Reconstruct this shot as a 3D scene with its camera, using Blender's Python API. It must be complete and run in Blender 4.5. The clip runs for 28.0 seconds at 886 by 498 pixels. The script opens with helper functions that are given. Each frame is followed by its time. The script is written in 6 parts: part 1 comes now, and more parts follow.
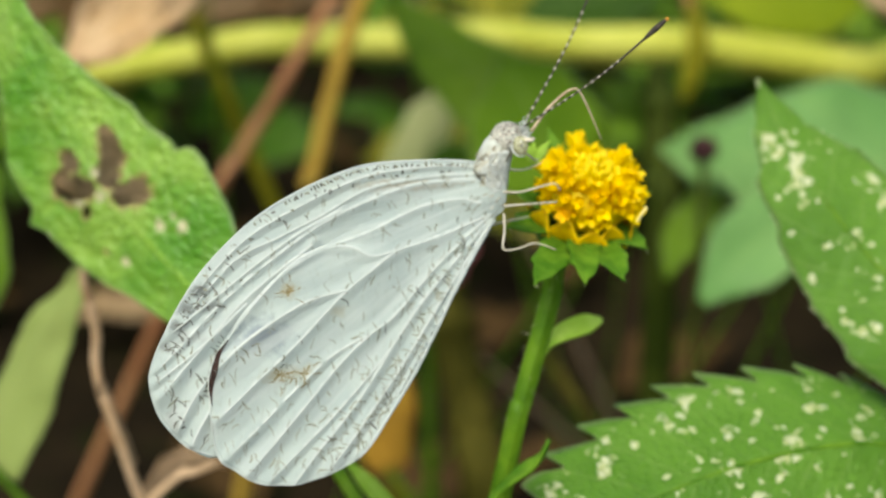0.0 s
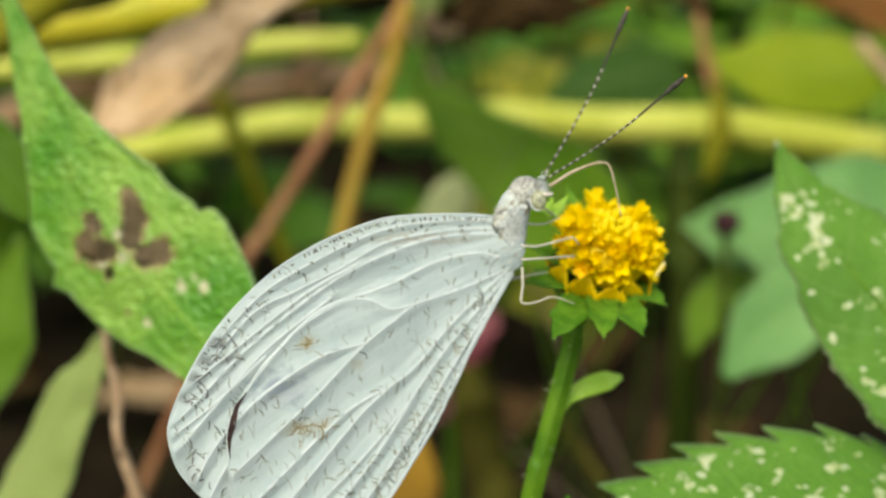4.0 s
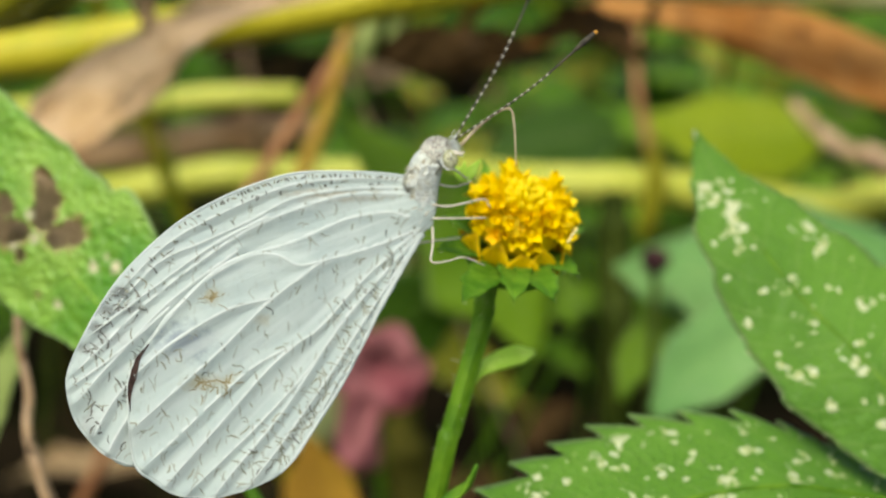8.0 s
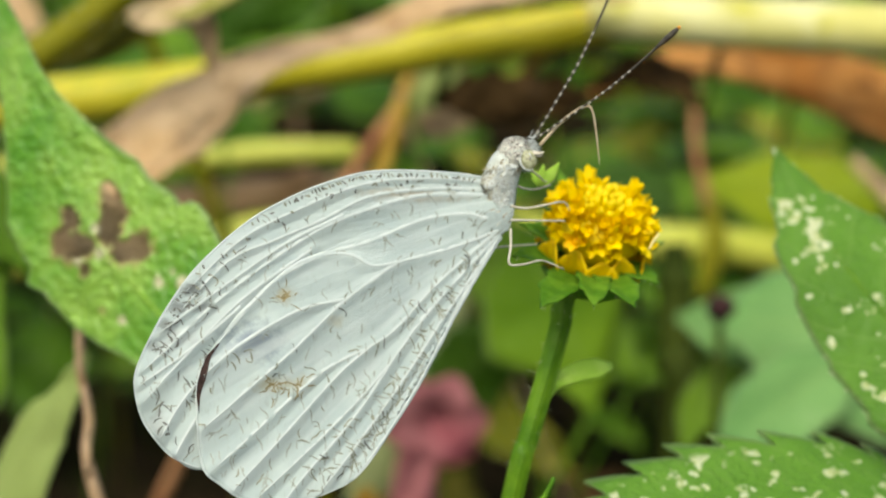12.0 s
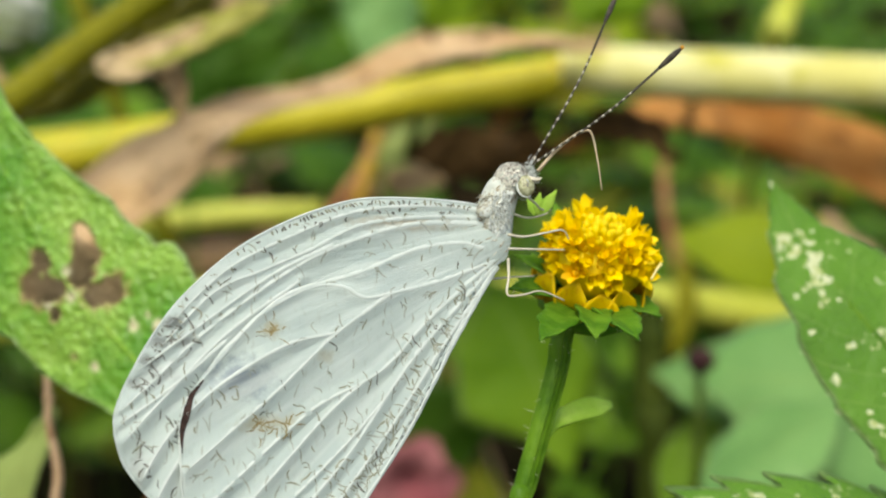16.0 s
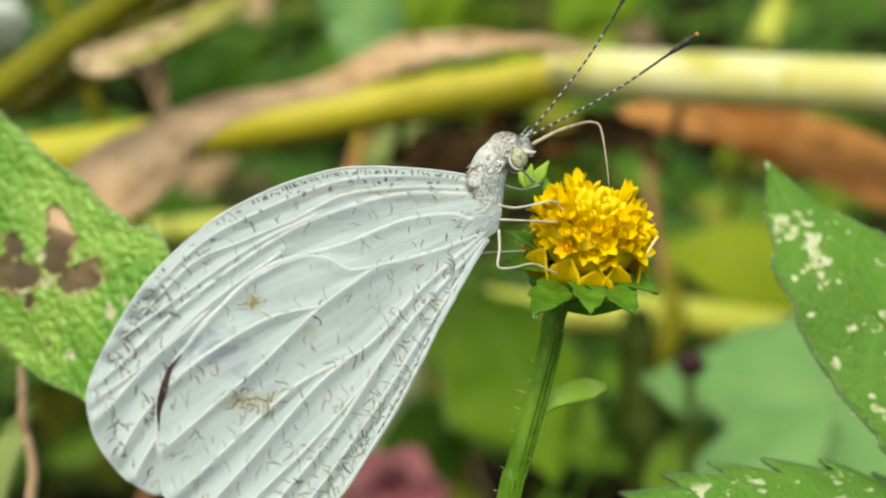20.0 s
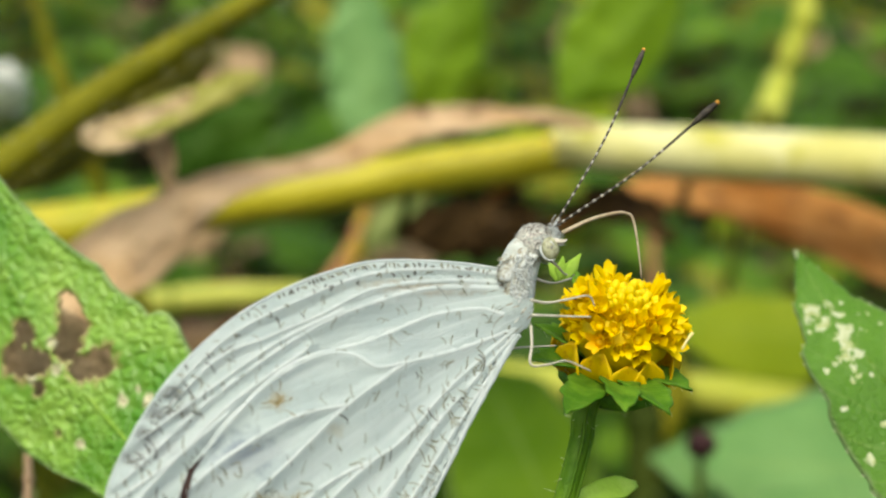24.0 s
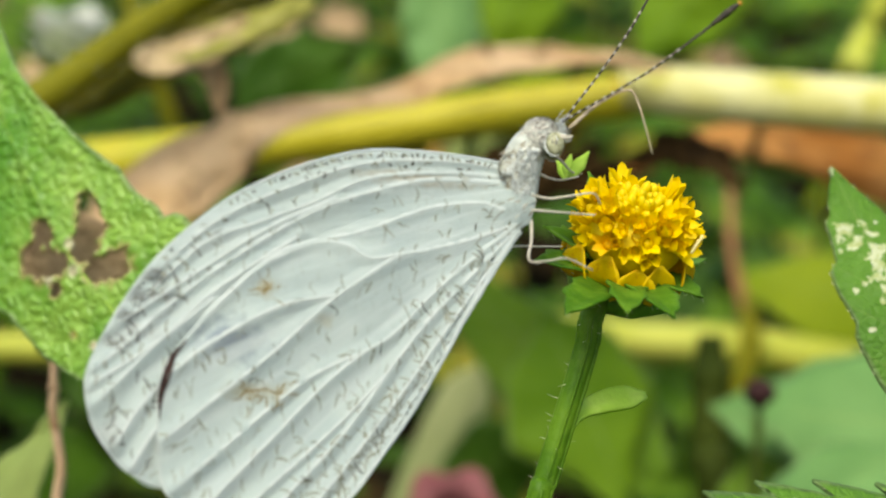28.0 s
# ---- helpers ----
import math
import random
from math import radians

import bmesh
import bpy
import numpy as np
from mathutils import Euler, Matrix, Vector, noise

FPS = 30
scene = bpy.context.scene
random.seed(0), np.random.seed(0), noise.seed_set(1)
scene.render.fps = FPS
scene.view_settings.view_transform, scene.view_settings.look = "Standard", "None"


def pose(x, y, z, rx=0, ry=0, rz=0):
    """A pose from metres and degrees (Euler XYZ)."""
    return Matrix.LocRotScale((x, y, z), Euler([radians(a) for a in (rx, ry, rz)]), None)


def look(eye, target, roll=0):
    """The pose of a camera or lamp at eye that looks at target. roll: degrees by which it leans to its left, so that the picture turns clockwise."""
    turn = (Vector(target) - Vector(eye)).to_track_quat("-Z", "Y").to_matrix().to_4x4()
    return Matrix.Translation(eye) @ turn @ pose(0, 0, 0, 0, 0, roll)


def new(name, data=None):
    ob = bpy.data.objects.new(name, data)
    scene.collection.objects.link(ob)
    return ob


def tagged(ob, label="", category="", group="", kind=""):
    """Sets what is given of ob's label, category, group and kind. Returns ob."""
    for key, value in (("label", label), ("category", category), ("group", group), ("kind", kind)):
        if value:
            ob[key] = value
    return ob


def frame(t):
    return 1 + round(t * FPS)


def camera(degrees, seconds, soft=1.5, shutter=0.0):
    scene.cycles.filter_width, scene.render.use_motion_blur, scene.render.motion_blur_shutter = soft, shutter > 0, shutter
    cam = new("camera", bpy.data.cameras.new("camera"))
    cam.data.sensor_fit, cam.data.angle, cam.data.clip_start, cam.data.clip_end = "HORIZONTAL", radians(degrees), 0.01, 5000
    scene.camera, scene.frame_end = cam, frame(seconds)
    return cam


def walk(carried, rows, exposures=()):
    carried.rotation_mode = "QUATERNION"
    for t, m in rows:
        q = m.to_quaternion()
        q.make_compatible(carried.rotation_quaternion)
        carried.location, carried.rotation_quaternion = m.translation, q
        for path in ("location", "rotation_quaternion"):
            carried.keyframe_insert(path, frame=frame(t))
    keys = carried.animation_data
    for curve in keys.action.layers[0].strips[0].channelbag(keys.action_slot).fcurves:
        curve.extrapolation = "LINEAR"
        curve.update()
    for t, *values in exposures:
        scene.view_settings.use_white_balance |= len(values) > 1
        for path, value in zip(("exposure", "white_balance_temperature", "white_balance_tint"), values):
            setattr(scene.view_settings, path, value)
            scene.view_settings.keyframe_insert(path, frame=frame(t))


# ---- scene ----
cam = camera(30.0, 28.0, soft=2.0)
cam.data.dof.use_dof = True
cam.data.dof.focus_distance = 0.0893
cam.data.dof.aperture_fstop = 40.0

PATH = [
    (0, pose(-0.01079, -0.09485, 0.37280, 63.54, 0.89, -1.45)),
    (0.5, pose(-0.00947, -0.09462, 0.37124, 63.41, 0.91, -2.15)),
    (1, pose(-0.00718, -0.09414, 0.37184, 64.44, 1.14, -2.98)),
    (1.5, pose(-0.00937, -0.09381, 0.37243, 65.80, 1.33, -2.51)),
    (2, pose(-0.01098, -0.09404, 0.37211, 67.01, 1.53, -0.79)),
    (2.5, pose(-0.00726, -0.09544, 0.37101, 66.79, 1.88, -1.72)),
    (3, pose(-0.00621, -0.09615, 0.36917, 66.53, 1.54, -1.76)),
    (3.5, pose(-0.00809, -0.09636, 0.37105, 66.70, 1.64, -0.96)),
    (5.5, pose(-0.01626, -0.09475, 0.37067, 66.53, 0.32, -0.69)),
    (6, pose(-0.01797, -0.09663, 0.37061, 68.17, 0.26, -0.69)),
    (6.5, pose(-0.01496, -0.09806, 0.36663, 68.62, -0.93, -2.19)),
    (7, pose(-0.01169, -0.09827, 0.36577, 69.30, -1.11, -2.60)),
    (7.5, pose(-0.01103, -0.09779, 0.36568, 69.97, -0.81, -2.01)),
    (8, pose(-0.00844, -0.09821, 0.36328, 69.89, -0.33, -2.04)),
    (8.5, pose(-0.00977, -0.09826, 0.36288, 70.74, -0.14, -1.12)),
    (9, pose(-0.00904, -0.09798, 0.36204, 71.77, -0.18, -0.81)),
    (9.5, pose(-0.00792, -0.09766, 0.36186, 72.39, -0.04, -0.89)),
    (10, pose(-0.00884, -0.09791, 0.36080, 72.36, 0.02, -0.63)),
    (10.5, pose(-0.01026, -0.09741, 0.36027, 71.96, 0.00, 0.00)),
    (11, pose(-0.01037, -0.09750, 0.35958, 72.12, 0.08, 0.11)),
    (11.5, pose(-0.00970, -0.09721, 0.35852, 72.05, -0.28, -0.06)),
    (12, pose(-0.01007, -0.09701, 0.35825, 72.58, -0.27, -0.30)),
    (12.5, pose(-0.00961, -0.09660, 0.35789, 73.41, -0.36, -0.57)),
    (14.5, pose(-0.00824, -0.09537, 0.35548, 74.19, 0.02, -0.25)),
    (15, pose(-0.01022, -0.09513, 0.35666, 74.87, -0.10, 0.17)),
    (15.5, pose(-0.01241, -0.09454, 0.35566, 74.79, 0.02, -0.30)),
    (16, pose(-0.01197, -0.09341, 0.35478, 75.08, -0.16, -1.81)),
    (16.5, pose(-0.01196, -0.09338, 0.35416, 75.45, 0.01, -2.29)),
    (17, pose(-0.01324, -0.09222, 0.35292, 75.52, 0.00, -2.14)),
    (17.5, pose(-0.01092, -0.09139, 0.35207, 74.92, -0.87, -3.39)),
    (18, pose(-0.01211, -0.09095, 0.35143, 74.68, -1.21, -3.70)),
    (18.5, pose(-0.01252, -0.09140, 0.35110, 74.67, -0.90, -3.29)),
    (19, pose(-0.01261, -0.09082, 0.35132, 74.92, -0.41, -3.06)),
    (19.5, pose(-0.01275, -0.09072, 0.35109, 75.61, -0.32, -2.50)),
    (20, pose(-0.01213, -0.09075, 0.35111, 75.98, -0.18, -2.40)),
    (20.5, pose(-0.01179, -0.09032, 0.35083, 75.99, -0.22, -2.63)),
    (22.5, pose(-0.01281, -0.08906, 0.35101, 77.02, -0.07, -2.12)),
    (23, pose(-0.01367, -0.08902, 0.35122, 77.76, -0.28, -1.74)),
    (23.5, pose(-0.01323, -0.08824, 0.35137, 78.12, -0.33, -2.11)),
    (24, pose(-0.01399, -0.08778, 0.35210, 78.16, -0.59, -2.60)),
    (24.5, pose(-0.01274, -0.08790, 0.35043, 78.24, -0.57, -2.51)),
    (25, pose(-0.01313, -0.08813, 0.35047, 77.44, -0.47, -2.59)),
    (25.5, pose(-0.01297, -0.08761, 0.35038, 77.82, -0.94, -1.89)),
    (26, pose(-0.01235, -0.08717, 0.34996, 77.88, -0.82, -2.24)),
    (26.5, pose(-0.01244, -0.08824, 0.35081, 77.88, 0.12, -1.41)),
    (27, pose(-0.01140, -0.08680, 0.34914, 77.93, -0.70, 0.04)),
    (27.5, pose(-0.01034, -0.08700, 0.34851, 77.68, -0.72, 0.93)),
    (28, pose(-0.00892, -0.08626, 0.34794, 77.01, -1.28, 1.02)),
]
walk(cam, PATH, exposures=[(0.0, 0.55, 7000, 5), (28.0, 0.55, 7000, 5)])

# ---------------------------------------------------------------- light
SUN_UP, SUN_ROUND = radians(58), radians(200)
world = bpy.data.worlds.new("sky")
scene.world = world
world.use_nodes = True
wn = world.node_tree.nodes
sky = wn.new("ShaderNodeTexSky")
sky.sky_type, sky.sun_disc = "NISHITA", False
sky.sun_elevation, sky.sun_rotation = SUN_UP, SUN_ROUND
sky.air_density, sky.dust_density, sky.ozone_density = 1.0, 4.0, 1.0
world.node_tree.links.new(sky.outputs[0], wn["Background"].inputs[0])
wn["Background"].inputs[1].default_value = 0.15
sun = new("sun", bpy.data.lights.new("sun", "SUN"))
sun.data.energy, sun.data.angle, sun.data.color = 1.5, radians(25), (1.0, 0.97, 0.92)
sun_way = Vector((math.sin(SUN_ROUND) * math.cos(SUN_UP), math.cos(SUN_ROUND) * math.cos(SUN_UP), math.sin(SUN_UP)))
sun.matrix_world = look(sun_way * 5, (0, 0, 0))

# ---------------------------------------------------------------- plan
# The plan is in centimetres from the flower head: u to the right, v up, d away, leaning down by 18 degrees.
PLAN = pose(0, 0, 0.33, -18, 0, 0)


def W(u, v, d):
    return PLAN @ Vector((u * 0.01, d * 0.01, v * 0.01))


def spline(pts, n):
    """n + 1 points along a smooth line through pts."""
    pts = [Vector(p) for p in pts]
    if len(pts) == 2:
        return [pts[0].lerp(pts[1], i / n) for i in range(n + 1)]
    ext = [pts[0] * 2 - pts[1]] + pts + [pts[-1] * 2 - pts[-2]]
    out = []
    for i in range(n + 1):
        f = i / n * (len(pts) - 1)
        k = min(int(f), len(pts) - 2)
        f -= k
        a, b, c, d = ext[k:k + 4]
        out.append(0.5 * ((2 * b) + (c - a) * f + (2 * a - 5 * b + 4 * c - d) * f * f + (3 * b - a - 3 * c + d) * f ** 3))
    return out


def ramp(vals, s):
    f = min(max(s, 0), 1) * (len(vals) - 1)
    k = min(int(f), len(vals) - 2)
    f -= k
    f = f * f * (3 - 2 * f) * 0.5 + f * 0.5
    return vals[k] * (1 - f) + vals[k + 1] * f


# ---------------------------------------------------------------- materials
def mat_new(name):
    m = bpy.data.materials.new(name)
    m.use_nodes = True
    return m, m.node_tree.nodes, m.node_tree.links, m.node_tree.nodes["Principled BSDF"]


def node(nodes, kind, **kw):
    n = nodes.new(kind)
    for k, v in kw.items():
        if k in n.inputs:
            n.inputs[k].default_value = v
    return n


def mixc(nodes, links, fac, a, b, blend="MIX"):
    m = nodes.new("ShaderNodeMix")
    m.data_type, m.blend_type = "RGBA", blend
    for sock, val in ((m.inputs[0], fac), (m.inputs[6], a), (m.inputs[7], b)):
        if hasattr(val, "is_linked"):
            links.new(val, sock)
        elif isinstance(val, (int, float)):
            sock.default_value = val
        else:
            sock.default_value = (*val, 1)
    return m.outputs[2]


def mathn(nodes, links, op, a, b=0.0, c=0.0, clamp=False):
    m = nodes.new("ShaderNodeMath")
    m.operation, m.use_clamp = op, clamp
    for sock, val in zip(m.inputs, (a, b, c)):
        if hasattr(val, "is_linked"):
            links.new(val, sock)
        else:
            sock.default_value = val
    return m.outputs[0]


def step(nodes, links, x, lo, hi):
    m = nodes.new("ShaderNodeMapRange")
    m.interpolation_type = "SMOOTHSTEP"
    links.new(x, m.inputs[0])
    m.inputs[1].default_value, m.inputs[2].default_value = lo, hi
    return m.outputs[0]


def noise_tex(nodes, links, scale, detail=3.0, rough=0.55, coord="Object", warp=0.0):
    tc = nodes.new("ShaderNodeTexCoord")
    n = node(nodes, "ShaderNodeTexNoise", Scale=scale, Detail=detail, Roughness=rough, Distortion=warp)
    links.new(tc.outputs[coord], n.inputs["Vector"])
    return n.outputs[0]


def bump(nodes, links, bsdf, height, strength, dist):
    b = node(nodes, "ShaderNodeBump", Strength=strength, Distance=dist)
    links.new(height, b.inputs["Height"])
    links.new(b.outputs[0], bsdf.inputs["Normal"])
    return b.outputs[0]


def see_through(m, bsdf, colour, amount):
    """Lets light through a thin leaf or wing."""
    nodes, links = m.node_tree.nodes, m.node_tree.links
    t, mx = nodes.new("ShaderNodeBsdfTranslucent"), nodes.new("ShaderNodeMixShader")
    if hasattr(colour, "is_linked"):
        links.new(colour, t.inputs[0])
    else:
        t.inputs[0].default_value = (*colour, 1)
    mx.inputs[0].default_value = amount
    links.new(bsdf.outputs[0], mx.inputs[1])
    links.new(t.outputs[0], mx.inputs[2])
    links.new(mx.outputs[0], nodes["Material Output"].inputs[0])


def plain_mat(name, a, b, scale, rough=0.6, relief=0.3, size=0.0003, streak=None, thin=0.0, spec=0.18):
    """Two mixed tones at two scales, with fine relief."""
    m, N, L, B = mat_new(name)
    big, small = noise_tex(N, L, scale, 3), noise_tex(N, L, scale * 6, 4)
    c = mixc(N, L, step(N, L, big, 0.35, 0.65), a, b)
    c = mixc(N, L, mathn(N, L, "MULTIPLY", small, 0.35), c, tuple(x * 0.55 for x in a))
    if streak:
        c = mixc(N, L, step(N, L, noise_tex(N, L, scale * 1.7, 4, 0.6), 0.55, 0.72), c, streak)
    L.new(c, B.inputs["Base Color"])
    B.inputs["Roughness"].default_value = rough
    B.inputs["Specular IOR Level"].default_value = spec
    bump(N, L, B, small, relief, size)
    if thin:
        see_through(m, B, c, thin)
    return m


def leaf_mat(name, dark, light, vein=(0.3, 0.42, 0.12), veins=9, slant=1.6, wrinkle=0.5, scale=350.0, spots=0.0, rim=False,
             thin=0.35, rough=0.5, vein_on=0.6, yellow=None, relief=0.0006, gloss=0.12, cells=0.0):
    """A leaf blade: u runs from base to tip, v across."""
    m, N, L, B = mat_new(name)
    uv = N.new("ShaderNodeUVMap")
    sep = N.new("ShaderNodeSeparateXYZ")
    L.new(uv.outputs[0], sep.inputs[0])
    across = mathn(N, L, "ABSOLUTE", mathn(N, L, "MULTIPLY_ADD", sep.outputs[1], 2.0, -1.0))
    wob = noise_tex(N, L, scale * 0.8, 2)
    phase = mathn(N, L, "ADD", mathn(N, L, "MULTIPLY_ADD", sep.outputs[0], veins, mathn(N, L, "MULTIPLY", across, -slant)), mathn(N, L, "MULTIPLY", wob, 0.35))
    fr = mathn(N, L, "ABSOLUTE", mathn(N, L, "SUBTRACT", mathn(N, L, "FRACT", phase), 0.5))
    side = step(N, L, fr, 0.07, 0.0)
    mid = step(N, L, across, 0.045, 0.01)
    lines = mathn(N, L, "MAXIMUM", mathn(N, L, "MULTIPLY", side, 0.55), mid)
    big, small = noise_tex(N, L, scale * 0.35, 3), noise_tex(N, L, scale * 4, 4)
    c = mixc(N, L, step(N, L, big, 0.3, 0.7), dark, light)
    c = mixc(N, L, mathn(N, L, "MULTIPLY", small, 0.28), c, tuple(x * 0.5 for x in dark))
    if yellow:
        c = mixc(N, L, step(N, L, noise_tex(N, L, scale * 0.5, 3, 0.6), 0.5, 0.7), c, yellow)
    c = mixc(N, L, mathn(N, L, "MULTIPLY", lines, vein_on), c, vein)
    c = mixc(N, L, mathn(N, L, "MULTIPLY", step(N, L, across, 0.93, 0.99), 0.45), c, tuple(0.5 * x + 0.12 for x in vein))
    if spots:
        tc = N.new("ShaderNodeTexCoord")
        warp = node(N, "ShaderNodeTexNoise", Scale=scale * 5, Detail=2.0)
        L.new(tc.outputs["Object"], warp.inputs["Vector"])
        add = N.new("ShaderNodeMixRGB")
        add.blend_type = "LINEAR_LIGHT"
        add.inputs[0].default_value = 0.0005
        L.new(tc.outputs["Object"], add.inputs[1])
        L.new(warp.outputs[1], add.inputs[2])
        # small angular flecks, gathered in loose clusters
        vo = node(N, "ShaderNodeTexVoronoi", Scale=scale * 4.4, Randomness=1.0)
        vo.distance = "CHEBYCHEV"
        L.new(add.outputs[0], vo.inputs["Vector"])
        patch = step(N, L, noise_tex(N, L, scale * 1.3, 2, 0.5), 0.54, 0.60)
        lone = step(N, L, noise_tex(N, L, scale * 3.1, 1, 0.4), 0.66, 0.68)
        size = mathn(N, L, "MULTIPLY", mathn(N, L, "MAXIMUM", patch, lone), 0.46)
        spot = step(N, L, mathn(N, L, "SUBTRACT", size, vo.outputs["Distance"]), 0.0, 0.07)
        spot = mathn(N, L, "MULTIPLY", spot, step(N, L, across, 0.90, 0.80))
        tone = mixc(N, L, step(N, L, noise_tex(N, L, scale * 7, 2), 0.35, 0.65), (0.48, 0.56, 0.22), (0.70, 0.75, 0.50))
        c = mixc(N, L, mathn(N, L, "MULTIPLY", spot, spots), c, tone)
    if rim:
        at = N.new("ShaderNodeAttribute")
        at.attribute_name = "chewed"
        c = mixc(N, L, at.outputs["Fac"], c, (0.42, 0.34, 0.13))
        pl = N.new("ShaderNodeAttribute")
        pl.attribute_name = "bleached"
        c = mixc(N, L, pl.outputs["Fac"], c, (0.62, 0.60, 0.36))
    L.new(c, B.inputs["Base Color"])
    B.inputs["Roughness"].default_value = rough
    B.inputs["Specular IOR Level"].default_value = 0.2
    wr = noise_tex(N, L, scale * 1.8, 3, 0.6, warp=0.6)
    h = mathn(N, L, "ADD", mathn(N, L, "MULTIPLY", wr, 1.0), mathn(N, L, "MULTIPLY", lines, 0.6 * vein_on))
    if cells:
        # puckered areas between a net of sunken veinlets
        tn = N.new("ShaderNodeTexCoord")
        wn2 = node(N, "ShaderNodeTexNoise", Scale=cells * 0.9, Detail=2.0)
        L.new(tn.outputs["Object"], wn2.inputs["Vector"])
        jog = N.new("ShaderNodeMixRGB")
        jog.blend_type = "LINEAR_LIGHT"
        jog.inputs[0].default_value = 0.35 / cells
        L.new(tn.outputs["Object"], jog.inputs[1])
        L.new(wn2.outputs[1], jog.inputs[2])
        net = node(N, "ShaderNodeTexVoronoi", Scale=cells, Randomness=1.0)
        net.feature = "DISTANCE_TO_EDGE"
        L.new(jog.outputs[0], net.inputs["Vector"])
        pil = step(N, L, net.outputs["Distance"], 0.0, 0.34)
        h = mathn(N, L, "ADD", mathn(N, L, "MULTIPLY", h, 0.6), mathn(N, L, "MULTIPLY", pil, 0.5))
    B.inputs["Specular IOR Level"].default_value = gloss
    bump(N, L, B, h, wrinkle, relief)
    see_through(m, B, c, thin)
    return m


M_LEAF_SPOT = leaf_mat("spotted_leaf", (0.09, 0.245, 0.016), (0.15, 0.345, 0.034), spots=0.95, wrinkle=0.6, scale=300, veins=12, vein_on=0.3, cells=1700, relief=0.0003, gloss=0.3)
M_LEAF_CHEW = leaf_mat("wrinkled_leaf", (0.10, 0.335, 0.012), (0.35, 0.59, 0.085), wrinkle=0.6, scale=420, rim=True, thin=0.32, relief=0.0006, gloss=0.6, rough=0.42, vein_on=0.25, cells=1150)
M_LEAF_MID = leaf_mat("green_leaf", (0.08, 0.185, 0.010), (0.18, 0.33, 0.025), scale=90, vein_on=0.3)
M_LEAF_BRIGHT = leaf_mat("bright_green_leaf", (0.15, 0.29, 0.012), (0.28, 0.45, 0.025), scale=90, vein_on=0.3)
M_LEAF_FRESH = leaf_mat("fresh_green_leaf", (0.10, 0.225, 0.009), (0.20, 0.355, 0.02), scale=90, vein_on=0.3)
M_LEAF_BLUE = leaf_mat("blue_green_leaf", (0.12, 0.28, 0.075), (0.20, 0.38, 0.12), scale=80, vein_on=0.25, thin=0.2, rough=0.4)
M_LEAF_DEEP = leaf_mat("deep_green_leaf", (0.035, 0.10, 0.006), (0.085, 0.195, 0.014), scale=80, vein_on=0.3)
M_LEAF_LIME = leaf_mat("lime_leaf", (0.24, 0.36, 0.012), (0.4, 0.5, 0.03), scale=70, vein_on=0.2, thin=0.45)
M_LEAF_PALE = leaf_mat("pale_leaf", (0.28, 0.38, 0.10), (0.44, 0.52, 0.18), scale=90, vein_on=0.3)
M_LEAF_STRAP = leaf_mat("pale_strap_leaf", (0.40, 0.48, 0.18), (0.56, 0.62, 0.30), scale=90, vein_on=0.3)
M_LEAF_OLIVE = leaf_mat("olive_leaf", (0.13, 0.15, 0.01), (0.26, 0.27, 0.018), scale=120, vein_on=0.3, yellow=(0.36, 0.32, 0.04))
M_DRY_TAN = plain_mat("dry_tan_leaf", (0.63, 0.43, 0.215), (0.76, 0.57, 0.34), 120, 0.75, 0.8, 0.001, streak=(0.2, 0.115, 0.055), thin=0.2)
M_DRY_PALE = plain_mat("dry_pale_leaf", (0.55, 0.41, 0.20), (0.68, 0.55, 0.33), 120, 0.75, 0.6, 0.001, streak=(0.42, 0.32, 0.15), thin=0.2)
M_DRY_BROWN = plain_mat("dry_brown_leaf", (0.34, 0.23, 0.11), (0.52, 0.38, 0.21), 110, 0.75, 0.8, 0.001, streak=(0.1, 0.055, 0.03), thin=0.2)
# near black, so that blades can stand for shade under the yellow stalk
M_NEAR_BLACK = plain_mat("near_black_leaf", (0.04, 0.024, 0.008), (0.085, 0.05, 0.018), 110, 0.8, 0.8, 0.001, streak=(0.02, 0.014, 0.01), spec=0.05)
M_WITHER_GREEN = plain_mat("withered_green_leaf", (0.30, 0.31, 0.05), (0.46, 0.44, 0.13), 170, 0.7, 0.7, 0.001, streak=(0.42, 0.33, 0.16), thin=0.2)
M_OLIVE_BLADE = plain_mat("olive_leaf_blade", (0.085, 0.085, 0.008), (0.16, 0.15, 0.02), 120, 0.7, 0.6, 0.001, thin=0.2, spec=0.05)
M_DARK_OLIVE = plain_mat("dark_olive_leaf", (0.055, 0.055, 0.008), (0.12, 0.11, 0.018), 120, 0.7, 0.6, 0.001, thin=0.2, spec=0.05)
M_DRY_RUST = plain_mat("dry_rust_leaf", (0.42, 0.165, 0.03), (0.60, 0.30, 0.085), 90, 0.7, 0.8, 0.001, streak=(0.13, 0.05, 0.018), thin=0.25)
M_DRY_OCHRE = plain_mat("dry_ochre_leaf", (0.34, 0.19, 0.02), (0.48, 0.28, 0.03), 110, 0.7, 0.7, 0.001, streak=(0.2, 0.1, 0.02), thin=0.3)
M_STALK_YELLOW = plain_mat("yellow_stalk", (0.60, 0.57, 0.17), (0.72, 0.71, 0.36), 60, 0.4, 0.3, 0.0006, streak=(0.42, 0.4, 0.04), spec=0.3)
M_STALK_GOLD = plain_mat("golden_stalk", (0.40, 0.36, 0.014), (0.52, 0.47, 0.035), 70, 0.4, 0.3, 0.0006, streak=(0.35, 0.36, 0.02), spec=0.2)
M_STALK_LIME = plain_mat("lime_stalk", (0.40, 0.44, 0.05), (0.52, 0.55, 0.10), 60, 0.45, 0.3, 0.0006)
